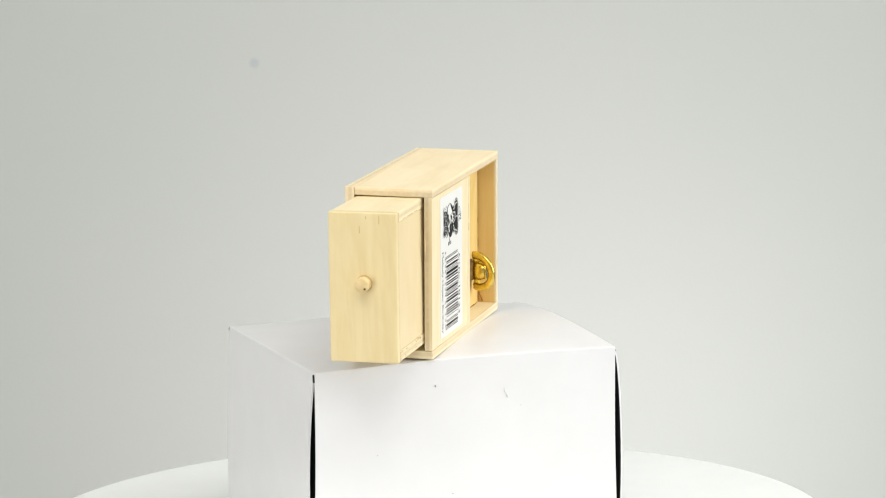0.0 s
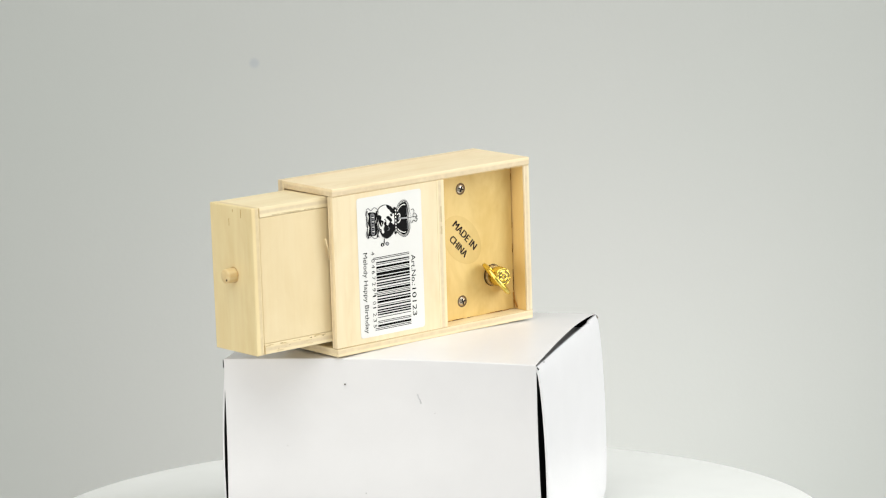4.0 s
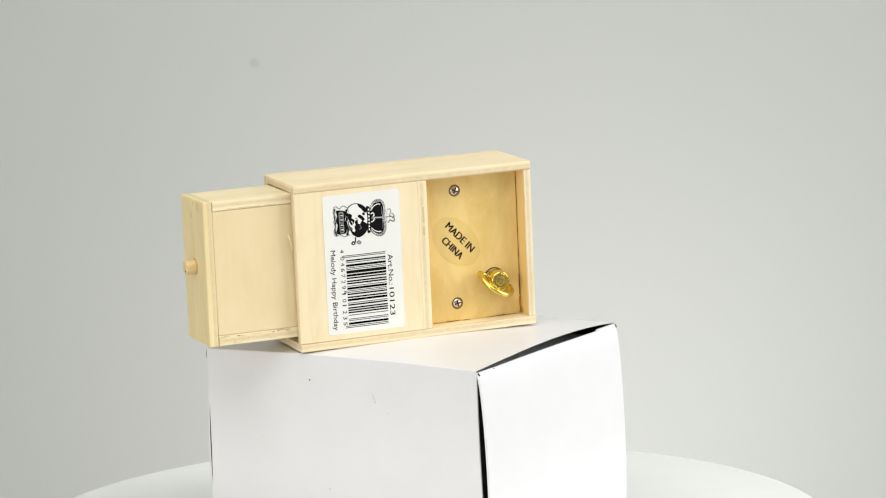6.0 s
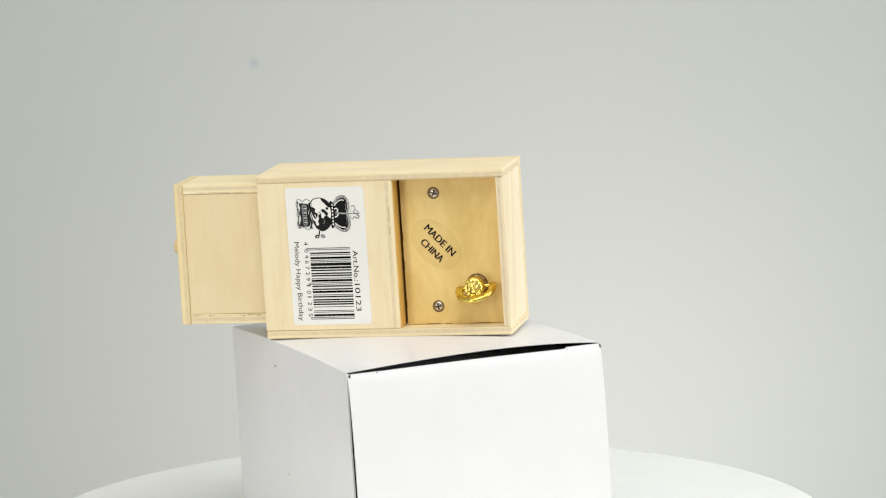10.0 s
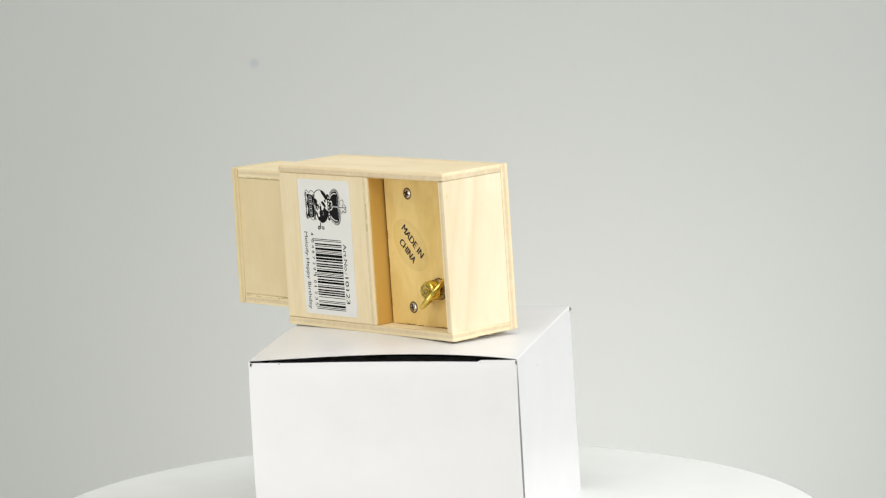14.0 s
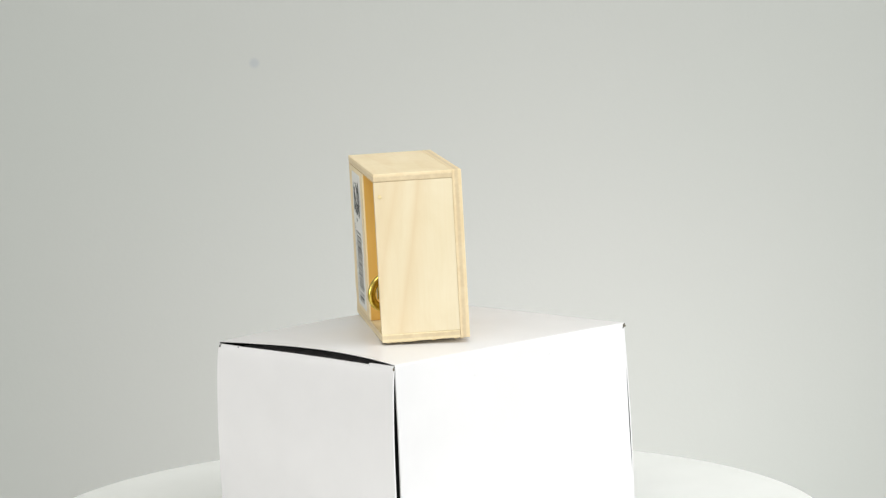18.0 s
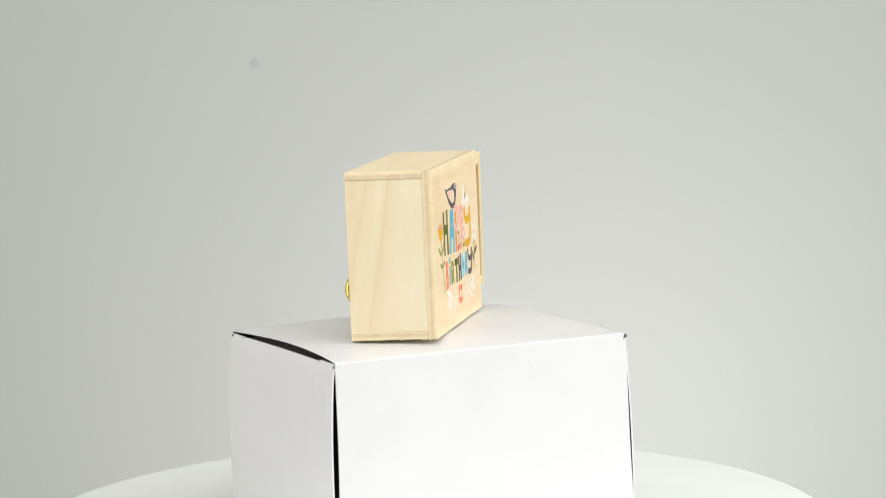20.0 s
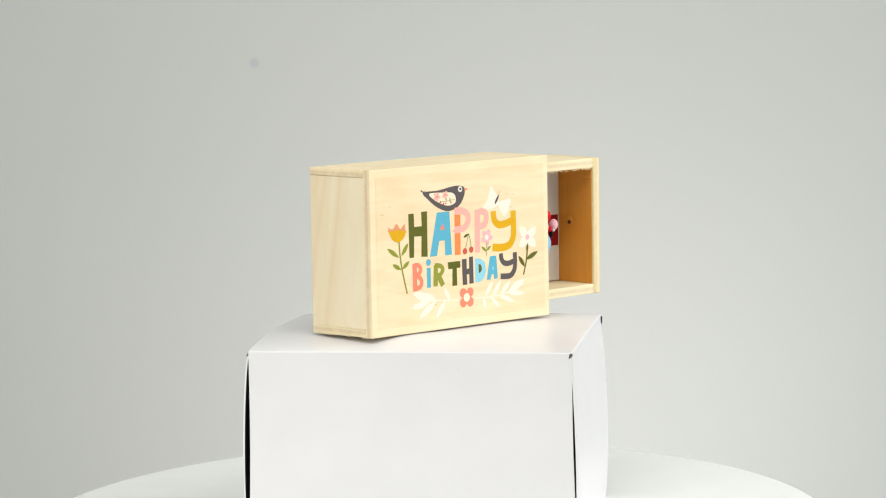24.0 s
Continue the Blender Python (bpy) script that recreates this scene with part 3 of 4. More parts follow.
def curve_open(pts, steps=6):
    if len(pts) < 3:
        return pts
    out, n = [], len(pts)
    for k in range(n - 1):
        a, b, c, d = (Vector(pts[min(max(k + j, 0), n - 1)]) for j in (-1, 0, 1, 2))
        for j in range(steps):
            t = j / steps
            out.append(tuple(0.5 * (2 * b + (c - a) * t + (2 * a - 5 * b + 4 * c - d) * t * t + (3 * b - a - 3 * c + d) * t ** 3)))
    return out + [pts[-1]]


def ribbon(pts, width):
    left, right, n = [], [], len(pts)
    for k in range(n):
        d = (Vector(pts[min(k + 1, n - 1)]) - Vector(pts[max(k - 1, 0)])).normalized()
        nrm = Vector((-d.y, d.x)) * (width / 2)
        left.append(tuple(Vector(pts[k]) + nrm))
        right.append(tuple(Vector(pts[k]) - nrm))
    return left, right


# the emblem on the sticker, reduced to plain dark shapes
def emblem(pts, y=IY, mat=INK, name="emblem_shape"):
    flat(name, [(x / 1000, z / 1000) for x, z in pts], mat, sticker, y)


IY2, IY3 = IY - 0.00005, IY - 0.0001
rng = random.Random(8)


def ragged(cx, cz, rx, rz, n, rough, turn=0.0):
    out = []
    for k in range(n):
        a = 2 * math.pi * k / n + turn
        s = 1 + rng.uniform(-rough, rough)
        out.append((cx + rx * s * math.cos(a), cz + rz * s * math.sin(a)))
    return out


GREY_INK = paint("grey_ink", (128, 128, 130), 0.8, 0.05)
PALE_INK = paint("pale_ink", (178, 178, 180), 0.8, 0.05)


def place(pts):
    """From the emblem's own grid to millimetres on the sticker."""
    return [(17.0 + (x - 48) / 12.57, 61.3 - (y + 0.067 * (x - 240) - 125) / 12.57) for x, y in pts]


def shape(pts, lift=0, mat=INK, curved=True):
    pts = place(pts)
    emblem(curve_closed(pts, 5) if curved else pts, IY - 0.00003 * lift, mat)


def line(pts, width, lift=0, mat=INK):
    left, right = ribbon(curve_open(place(pts), 5), width / 12.57)
    emblem(left + right[::-1], IY - 0.00003 * lift, mat)


def beads(pts, r, lift=1, mat=INK):
    for x, y in curve_open([Vector(p) for p in pts], 4):
        emblem(ragged(*place([(x, y)])[0], r / 12.57, r / 12.57, 8, 0.25), IY - 0.00003 * lift, mat)


# pedestal with a wavy frame and a grey band
shape([(66, 172), (116, 176), (120, 200), (112, 226), (121, 254), (116, 292), (80, 298), (62, 290), (70, 252), (62, 226), (69, 198)])
shape([(80, 182), (106, 184), (104, 236), (106, 286), (84, 290), (80, 236)], 1, GREY_INK)
for y in (188, 201, 212, 226, 240, 252, 265, 277):
    shape([(85, y), (100, y + 3), (100, y + 9), (85, y + 6)], 2, INK, False)
for y in (196, 219, 247, 271):
    shape([(88, y), (103, y + 1), (103, y + 5), (88, y + 4)], 3, STICKER, False)
line([(52, 158), (66, 150), (84, 162), (104, 148), (124, 156), (134, 172), (128, 196), (138, 216)], 4, 1, GREY_INK)
line([(54, 160), (48, 182), (60, 206), (50, 232), (58, 258), (48, 284), (58, 308), (82, 300), (104, 312), (128, 304)], 4, 1, GREY_INK)
line([(124, 252), (136, 272), (126, 290), (134, 308)], 5, 1, GREY_INK)
beads([(58, 166), (54, 204), (60, 240), (54, 276), (62, 302)], 4.5)
beads([(122, 172), (126, 206), (118, 236), (128, 270), (122, 300)], 6)
# globe: dark outline, pale north, dark land masses
shape([(122, 178), (140, 148), (174, 136), (210, 144), (236, 170), (243, 216), (238, 268), (218, 302), (186, 318), (158, 306), (140, 280), (128, 236)])
shape([(127, 180), (143, 152), (174, 140), (208, 148), (231, 172), (238, 216), (233, 250), (212, 276), (184, 288), (164, 292), (145, 272), (132, 234)], 1, STICKER)
shape([(150, 298), (168, 282), (164, 264), (178, 242), (194, 248), (206, 232), (222, 238), (236, 250), (237, 274), (218, 302), (186, 317), (160, 308)], 2)
shape([(186, 141), (206, 146), (224, 156), (237, 176), (229, 188), (215, 178), (205, 166), (194, 157)], 2)
shape([(126, 192), (140, 190), (153, 200), (150, 215), (165, 224), (160, 244), (149, 252), (138, 238), (130, 214)], 2)
shape([(184, 206), (196, 197), (211, 206), (223, 222), (213, 233), (201, 221)], 2)
shape([(168, 232), (180, 226), (184, 240), (172, 250)], 2)
shape([(210, 190), (220, 186), (226, 196), (216, 202)], 2)
line([(138, 262), (150, 272), (146, 286), (158, 300)], 5, 2)
line([(170, 214), (178, 218), (184, 230)], 4, 2)
beads([(150, 232), (156, 250), (148, 262)], 2.4, 3, STICKER)
beads([(196, 256), (202, 268), (192, 274)], 2.2, 3, GREY_INK)
# crown: beaded band, two dark fields under one wide arched rim, a pale middle bow
shape([(233, 158), (254, 162), (262, 216), (254, 288), (236, 292), (241, 216)])
for y in (172, 190, 208, 226, 244, 262, 278):
    shape([(244, y - 5), (251, y - 5), (251, y + 5), (244, y + 5)], 1, STICKER, False)
RIM = [(258, 166), (272, 142), (292, 126), (314, 126), (329, 142), (335, 168), (332, 194), (327, 216), (333, 240), (337, 266), (331, 292), (316, 308), (294, 309), (272, 296), (256, 282)]
shape([(256, 172), (272, 150), (294, 134), (314, 134), (326, 148), (329, 172), (326, 196), (322, 216), (327, 238), (330, 264), (325, 288), (312, 301), (294, 302), (272, 288), (256, 276)])
line(RIM, 13, 1)
line(RIM, 8, 2, STICKER)
beads(RIM, 2.6, 3)
line([(258, 178), (276, 156), (298, 144), (314, 146)], 5, 2, STICKER)
line([(258, 270), (276, 284), (298, 292), (314, 290)], 5, 2, STICKER)
line([(258, 196), (270, 190), (277, 202), (268, 214), (278, 220), (270, 234), (258, 238)], 6, 2, STICKER)
shape([(264, 208), (274, 212), (273, 222), (263, 224)], 3, GREY_INK)
line([(272, 216), (300, 216), (330, 216)], 7, 3, PALE_INK)
line([(320, 160), (322, 180), (318, 200)], 3, 2, GREY_INK)
line([(321, 232), (325, 252), (322, 276)], 3, 2, GREY_INK)
line([(330, 216), (362, 214), (396, 212)], 3, 3)
line([(352, 176), (368, 172), (372, 190), (364, 204), (372, 216)], 3, 2)
line([(356, 246), (366, 232), (384, 240), (392, 226), (378, 220)], 4, 2)
line([(376, 196), (388, 204), (384, 222)], 3, 2)
beads([(340, 170), (346, 196), (344, 232), (350, 244)], 3, 2, PALE_INK)
# small key below the head
line([(168, 316), (166, 332), (164, 344)], 7)
shape([(142, 348), (150, 338), (162, 342), (166, 352), (154, 358), (144, 356)])
shape([(150, 348), (157, 346), (158, 351), (152, 353)], 1, STICKER)
shape([(172, 344), (184, 334), (198, 342), (196, 352), (184, 356)], 0, GREY_INK)
shape([(180, 344), (188, 341), (192, 346), (186, 350)], 1, PALE_INK)

# the print on the front panel
veneer = bmesh.new()
bmesh.ops.create_grid(veneer, x_segments=2, y_segments=2, size=0.5)
veneer.transform(Matrix.Translation((L / 2 - 0.0003, D + 0.00006, H / 2)) @ Matrix.Rotation(radians(-90), 4, "X") @ Matrix.Diagonal((L - 0.0062, H - 0.0068, 1, 1)))
VENEER = wood("varnished_wood", "x", None, 0.36, 0.7, (1.0, 0.916, 0.885), soft=0.03)
for node in VENEER.node_tree.nodes:
    if node.type == "BSDF_PRINCIPLED":
        node.inputs["Roughness"].default_value = 0.38
part("varnish_field", veneer, VENEER, front, "satin varnished field behind the print")
INKS = {"slate": (92, 84, 83), "cream": (246, 226, 200), "white": (240, 231, 213), "salmon": (226, 150, 108), "pink": (240, 176, 162), "coral": (236, 136, 108), "leaf": (140, 146, 50), "ochre": (176, 140, 40), "brick": (206, 92, 72), "moss": (95, 97, 32), "moss_dark": (90, 94, 26), "sky": (92, 174, 198), "orange": (232, 138, 76), "yellow": (222, 168, 16), "rose": (238, 180, 182), "olive": (146, 148, 56), "powder": (146, 204, 220)}
INK_OF = {k: paint("ink_" + k, v, 0.55) for k, v in INKS.items()}


LAYERS = [0]


def level(n):
    """The print's layers lie a hair's breadth over one another."""
    LAYERS[0] += 1
    return D + 0.00007 + 0.000012 * n + 0.0000005 * LAYERS[0]


def fill(name, pts, ink, lift, curved=False):
    pts = curve_closed(pts) if curved else pts
    flat(name, [(x / 1000, z / 1000) for x, z in pts], INK_OF[ink], front, level(lift))


def stroke(name, pts, width, ink, lift):
    left, right = ribbon(curve_open(pts), width)
    bm, y = bmesh.new(), level(lift)
    a = [bm.verts.new((x / 1000, y, z / 1000)) for x, z in left]
    b = [bm.verts.new((x / 1000, y, z / 1000)) for x, z in right]
    for k in range(len(a) - 1):
        bm.faces.new((a[k], a[k + 1], b[k + 1], b[k]))
    part(name, bm, INK_OF[ink], front)


def dot(name, at, r, ink, lift):
    fill(name, [(at[0] + r * math.cos(2 * math.pi * k / 20), at[1] + r * math.sin(2 * math.pi * k / 20)) for k in range(20)], ink, lift)


def blossom(name, at, petals, offset, r, ink, lift):
    n = 12 * petals
    pts = []
    for k in range(n):
        a = 2 * math.pi * k / n
        rad = offset + r * abs(math.cos(petals * (a - math.pi / 4) / 2)) ** 0.8
        pts.append((at[0] + rad * math.cos(a), at[1] + rad * math.sin(a)))
    fill(name, pts, ink, lift)


def leaf(name, base, tip, width, ink, lift):
    a, b = Vector(base), Vector(tip)
    nrm = Vector((-(b - a).y, (b - a).x)).normalized() * (width / 2)
    shape = ((0.0, 0.05), (0.2, 0.62), (0.45, 1.0), (0.7, 0.86), (0.9, 0.42), (1.0, 0.02))
    fill(name, [tuple(a.lerp(b, t) + nrm * w) for t, w in shape] + [tuple(a.lerp(b, t) - nrm * w) for t, w in shape[::-1]], ink, lift)



for x, z, w in ((100.6, 51.6, 2.2), (26.0, 55.4, 1.6), (23.4, 49.6, 1.5), (22.0, 55.0, 0.9), (96.0, 54.6, 0.8), (34.0, 8.0, 1.4), (70.0, 11.0, 1.8), (14.0, 30.0, 1.2)):
    bm = block((x - w / 2) / 1000, (x + w / 2) / 1000, D + 0.00006, D + 0.0001, (z - 0.12) / 1000, (z + 0.12) / 1000, 0)
    part("grain_fleck", bm, bpy.data.materials["knot_brown"], front)

# bird
fill("bird_body", [(76.5, 59.3),(67.5, 59.7),(60.5, 60.7),(55.8, 61.0),(52.3, 60.3),(51.4, 58.6),(51.9, 56.5),(53.9, 53.3),(57.2, 51.2),(62.5, 50.5),(68.2, 52.5),(73.1, 55.8)], "slate", 1, True)
fill("bird_tail", [(75.8, 58.8),(78.7, 60.5),(77.4, 59.7),(77.6, 60.8),(76.5, 59.8),(75.3, 59.9)], "slate", 1)
fill("bird_wing", [(72.6, 58.7),(66.9, 58.7),(59.9, 58.3),(57.3, 56.7),(57.4, 53.8),(61.8, 52.8),(67.6, 54.6),(71.7, 57.0)], "cream", 2, True)
fill("bird_beak", [(51.8, 59.8),(49.2, 59.2),(51.5, 58.2)], "salmon", 1)
dot("bird_eye", (54.3, 59.4), 1.25, "white", 2)
dot("bird_pupil", (54.2, 59.4), 0.62, "slate", 3)
blossom("wing_flower", (68.3, 57.0), 5, 0.95, 1.15, "pink", 3)
blossom("wing_flower", (63.3, 57.5), 5, 0.85, 1.05, "pink", 3)
dot("wing_flower_eye", (68.3, 57.0), 0.5, "coral", 4)
dot("wing_flower_eye", (63.3, 57.5), 0.45, "coral", 4)
stroke("wing_twig", [(67.0, 54.7),(62.4, 54.8),(57.7, 55.2)], 0.22, "leaf", 3)
leaf("wing_leaf", (62.4, 54.9), (63.1, 56.2), 0.7, "leaf", 3)
leaf("wing_leaf", (60.4, 55.0), (60.6, 56.2), 0.7, "leaf", 3)
leaf("wing_leaf", (60.8, 54.8), (59.5, 53.6), 0.7, "ochre", 3)
dot("wing_berry", (66.2, 54.6), 0.45, "brick", 3)
dot("wing_berry", (64.4, 53.8), 0.5, "brick", 3)
dot("wing_berry", (63.0, 53.9), 0.4, "brick", 3)
# upper word
fill("printed_letter", [(85.4, 50.9),(82.2, 50.9),(82.0, 45.2),(77.6, 45.2),(77.8, 51.3),(74.3, 51.3),(74.4, 31.9),(78.1, 32.2),(77.8, 41.0),(82.1, 41.1),(82.4, 32.2),(85.1, 32.2)], "moss", 1)
fill("printed_letter", [(68.5, 50.3),(61.0, 50.3),(59.8, 31.6),(64.0, 31.6),(64.0, 38.1),(67.3, 38.1),(68.8, 31.8),(73.0, 31.7)], "sky", 1)
fill("printed_letter", [(66.8, 42.7),(65.3, 45.5),(63.9, 42.7)], "coral", 2)
fill("printed_letter", [(58.0, 48.6),(54.4, 48.5),(54.6, 31.2),(58.1, 31.2)], "orange", 1)
stroke("printed_letter", [(57.9, 50.1),(53.5, 50.0),(50.2, 48.1),(49.9, 45.1),(52.7, 42.4),(58.1, 42.1)], 3.0, "pink", 2)
stroke("printed_letter", [(58.1, 42.1),(58.1, 41.2)], 2.4, "pink", 2)
fill("printed_letter", [(45.8, 49.8),(42.4, 49.8),(42.8, 31.2),(45.9, 31.2)], "pink", 1)
stroke("printed_letter", [(42.9, 48.9),(39.8, 48.5),(38.6, 46.1),(39.9, 43.1),(43.0, 42.4)], 2.9, "pink", 2)
stroke("printed_letter", [(34.3, 48.4),(33.9, 44.9),(31.5, 42.5),(27.2, 42.4),(23.3, 43.5)], 3.2, "yellow", 1)
stroke("printed_letter", [(22.1, 47.8),(21.9, 40.5),(22.3, 36.1),(24.5, 33.2),(28.9, 32.2),(35.1, 32.7)], 3.3, "yellow", 2)
# cherries
dot("cherry", (52.0, 32.4), 1.35, "brick", 4)
dot("cherry", (48.2, 32.8), 1.35, "brick", 4)
stroke("cherry_stem", [(51.7, 33.4),(50.7, 36.4),(49.6, 39.9)], 0.24, "moss", 4)
stroke("cherry_stem", [(48.3, 33.8),(48.6, 36.7),(49.6, 39.9)], 0.24, "moss", 4)
leaf("cherry_leaf", (49.5, 39.8), (52.8, 38.4), 1.2, "moss", 4)
# small pink flower
blossom("small_flower", (38.6, 37.5), 5, 1.75, 1.9, "rose", 4)
dot("small_flower_eye", (38.6, 37.4), 1.15, "white", 5)
stroke("small_stem", [(38.6, 35.4),(38.8, 29.3)], 0.3, "leaf", 4)
leaf("small_leaf", (38.7, 31.2), (41.9, 33.6), 1.2, "leaf", 4)
leaf("small_leaf", (38.7, 31.7), (36.2, 33.5), 1.2, "leaf", 4)
# lower word
stroke("printed_letter", [(82.2, 29.5),(82.1, 17.8)], 2.6, "coral", 1)
stroke("printed_letter", [(82.7, 28.8),(80.0, 28.6),(78.7, 26.9),(79.9, 25.0),(82.6, 24.5)], 2.0, "coral", 2)
stroke("printed_letter", [(82.6, 24.0),(79.7, 23.7),(78.2, 21.5),(79.3, 19.3),(82.8, 18.8)], 2.1, "coral", 2)
stroke("printed_letter", [(73.9, 27.1),(73.9, 18.6)], 2.3, "sky", 1)
dot("printed_letter", (74.0, 29.4), 1.45, "sky", 1)
stroke("printed_letter", [(69.6, 27.9),(70.0, 18.8)], 2.6, "olive", 1)
stroke("printed_letter", [(70.3, 27.8),(66.9, 27.3),(65.5, 25.7),(67.0, 23.7),(70.0, 23.1)], 2.0, "olive", 2)
stroke("printed_letter", [(68.3, 23.6),(65.5, 18.8)], 2.6, "olive", 2)
fill("printed_letter", [(62.5, 28.5),(55.0, 28.5),(54.9, 25.6),(57.1, 25.6),(57.0, 18.1),(59.9, 18.1),(59.7, 25.5),(62.2, 25.5)], "moss_dark", 1)
fill("printed_letter", [(54.0, 29.1),(51.1, 29.1),(51.1, 24.7),(49.6, 24.8),(49.6, 29.8),(47.2, 29.8),(47.0, 18.2),(49.6, 18.1),(49.6, 22.3),(51.1, 22.3),(50.9, 17.9),(53.6, 17.9)], "slate", 1)
fill("printed_letter", [(46.1, 28.7),(42.9, 28.6),(40.0, 26.7),(39.2, 23.3),(40.4, 19.9),(43.1, 18.4),(45.9, 18.3)], "powder", 1)
fill("printed_letter", [(43.9, 26.2),(42.4, 25.8),(41.8, 24.0),(42.5, 22.6),(43.8, 22.3)], "moss_dark", 2)
fill("printed_letter", [(36.8, 29.0),(32.9, 29.0),(32.1, 19.0),(34.5, 18.9),(34.5, 21.0),(35.9, 21.0),(36.6, 18.8),(39.0, 18.8)], "sky", 1)
fill("printed_letter", [(35.5, 23.0),(35.0, 25.3),(34.5, 23.1)], "powder", 2)
stroke("printed_letter", [(30.0, 29.7),(29.6, 27.0),(27.8, 25.3),(25.2, 25.0),(22.2, 25.7)], 2.4, "slate", 1)
stroke("printed_letter", [(21.4, 29.5),(21.3, 25.1),(21.9, 21.8),(24.6, 19.5),(30.4, 19.7)], 2.5, "slate", 2)
# tulip
fill("tulip_cup", [(96.9, 45.1),(87.4, 44.5),(87.9, 41.6),(90.0, 39.8),(92.3, 39.4),(94.9, 40.7),(96.2, 42.7)], "yellow", 1, True)
fill("tulip_crown", [(97.3, 46.2),(94.8, 44.8),(92.3, 47.5),(90.2, 44.8),(87.5, 47.1),(87.3, 43.8),(92.1, 44.7),(96.7, 44.1)], "salmon", 2)
stroke("tulip_stem", [(91.1, 39.6),(90.7, 34.3),(89.4, 26.8),(86.8, 17.2)], 0.8, "leaf", 1)
leaf("tulip_leaf", (91.3, 32.9), (98.0, 37.2), 2.0, "leaf", 1)
leaf("tulip_leaf", (89.8, 33.4), (85.7, 38.6), 2.0, "leaf", 1)
leaf("tulip_leaf", (90.1, 27.7), (95.1, 30.2), 1.9, "leaf", 1)
leaf("tulip_leaf", (89.5, 27.8), (85.3, 30.9), 1.9, "leaf", 1)
# butterfly
fill("butterfly_wing", [(35.6, 59.2),(33.1, 56.6),(31.0, 53.8),(30.9, 51.3),(34.7, 49.7),(38.8, 49.6),(40.7, 50.8),(38.0, 53.6)], "white", 1, True)
fill("butterfly_wing", [(30.6, 52.1),(27.4, 52.9),(23.5, 52.9),(24.4, 49.3),(27.4, 45.8),(29.5, 47.8),(31.1, 49.9)], "white", 1, True)
leaf("butterfly_body", (30.6, 55.5), (33.4, 51.2), 1.3, "slate", 2)
stroke("feeler", [(31.2, 55.2),(31.4, 57.0)], 0.12, "slate", 2)
stroke("feeler", [(30.9, 55.1),(30.2, 56.8)], 0.12, "slate", 2)
# white flower
leaf("white_petal", (13.3, 35.5), (18.1, 40.3), 4.4, "white", 1)
leaf("white_petal", (13.3, 35.5), (7.9, 39.4), 4.4, "white", 1)
leaf("white_petal", (13.3, 35.5), (8.2, 31.1), 4.4, "white", 1)
leaf("white_petal", (13.3, 35.5), (18.5, 31.7), 4.4, "white", 1)
blossom("white_flower", (13.3, 35.5), 4, 2.0, 2.3, "white", 1)
dot("flower_eye", (13.4, 35.5), 1.2, "rose", 3)
# twig
stroke("twig", [(13.4, 31.1),(14.2, 25.4),(16.1, 19.2)], 0.75, "moss", 3)
leaf("twig_leaf", (13.7, 28.8), (13.3, 32.8), 1.3, "moss", 3)
leaf("twig_leaf", (14.6, 25.7), (7.0, 28.7), 2.2, "moss", 3)
leaf("twig_leaf", (15.3, 22.8), (19.1, 27.7), 2.0, "moss", 3)
# coral flower and white sprays
blossom("coral_flower", (51.4, 12.4), 4, 2.55, 2.5, "coral", 3)
dot("coral_flower_eye", (51.4, 12.4), 1.9, "cream", 4)
stroke("spray_stem", [(56.4, 11.7),(66.3, 12.5),(75.6, 12.8),(83.1, 12.0)], 0.5, "white", 1)
leaf("spray_leaf", (61.6, 12.2), (64.8, 17.6), 2.2, "white", 1)
leaf("spray_leaf", (64.0, 12.3), (70.0, 5.3), 2.6, "white", 1)
leaf("spray_leaf", (69.8, 12.6), (79.8, 5.9), 3.2, "white", 1)
leaf("spray_leaf", (72.1, 12.8), (83.5, 17.2), 4.0, "white", 1)
leaf("spray_leaf", (73.3, 12.8), (83.9, 10.6), 3.0, "white", 1)
leaf("spray_leaf", (69.8, 12.8), (76.9, 16.2), 2.6, "white", 1)
stroke("spray_stem", [(46.3, 11.6),(38.0, 11.4),(27.2, 12.1),(16.1, 15.3)], 0.5, "white", 1)
leaf("spray_leaf", (41.0, 11.3), (39.9, 6.5), 2.0, "white", 1)
leaf("spray_leaf", (40.4, 11.6), (35.2, 18.1), 2.0, "white", 1)
leaf("spray_leaf", (36.8, 11.3), (31.5, 6.5), 2.0, "white", 1)
leaf("spray_leaf", (35.6, 11.5), (30.0, 18.3), 2.2, "white", 1)
leaf("spray_leaf", (32.0, 11.7), (21.8, 7.8), 2.2, "white", 1)
leaf("spray_leaf", (30.8, 11.7), (24.4, 17.4), 2.6, "white", 1)
leaf("spray_leaf", (27.1, 12.4), (15.6, 11.0), 2.4, "white", 1)
leaf("spray_leaf", (25.9, 12.5), (15.5, 17.0), 3.6, "white", 1)

# ---- the drawer: a tray whose open side faces the front, pulled out at one end ----
X_OUT, DZ0, DZ1, DY0, DY1 = -0.0391, 0.0048, 0.0660, 0.0038, 0.0322
drawer = part("drawer", block(X_OUT + T + 0.0001, 0.050, DY0 + 0.0004, DY0 + 0.0038, DZ0 + 0.0045, DZ1 - 0.0045, 0.0003), wood("wood_tray", "z", None, 0.05, 0.2, (0.91, 0.87, 0.81)), box, "pulled-out wooden drawer")
drawer.matrix_local = pose(0.00037, -0.00018, 0.00131, -0.608, 0.191, 0.596)
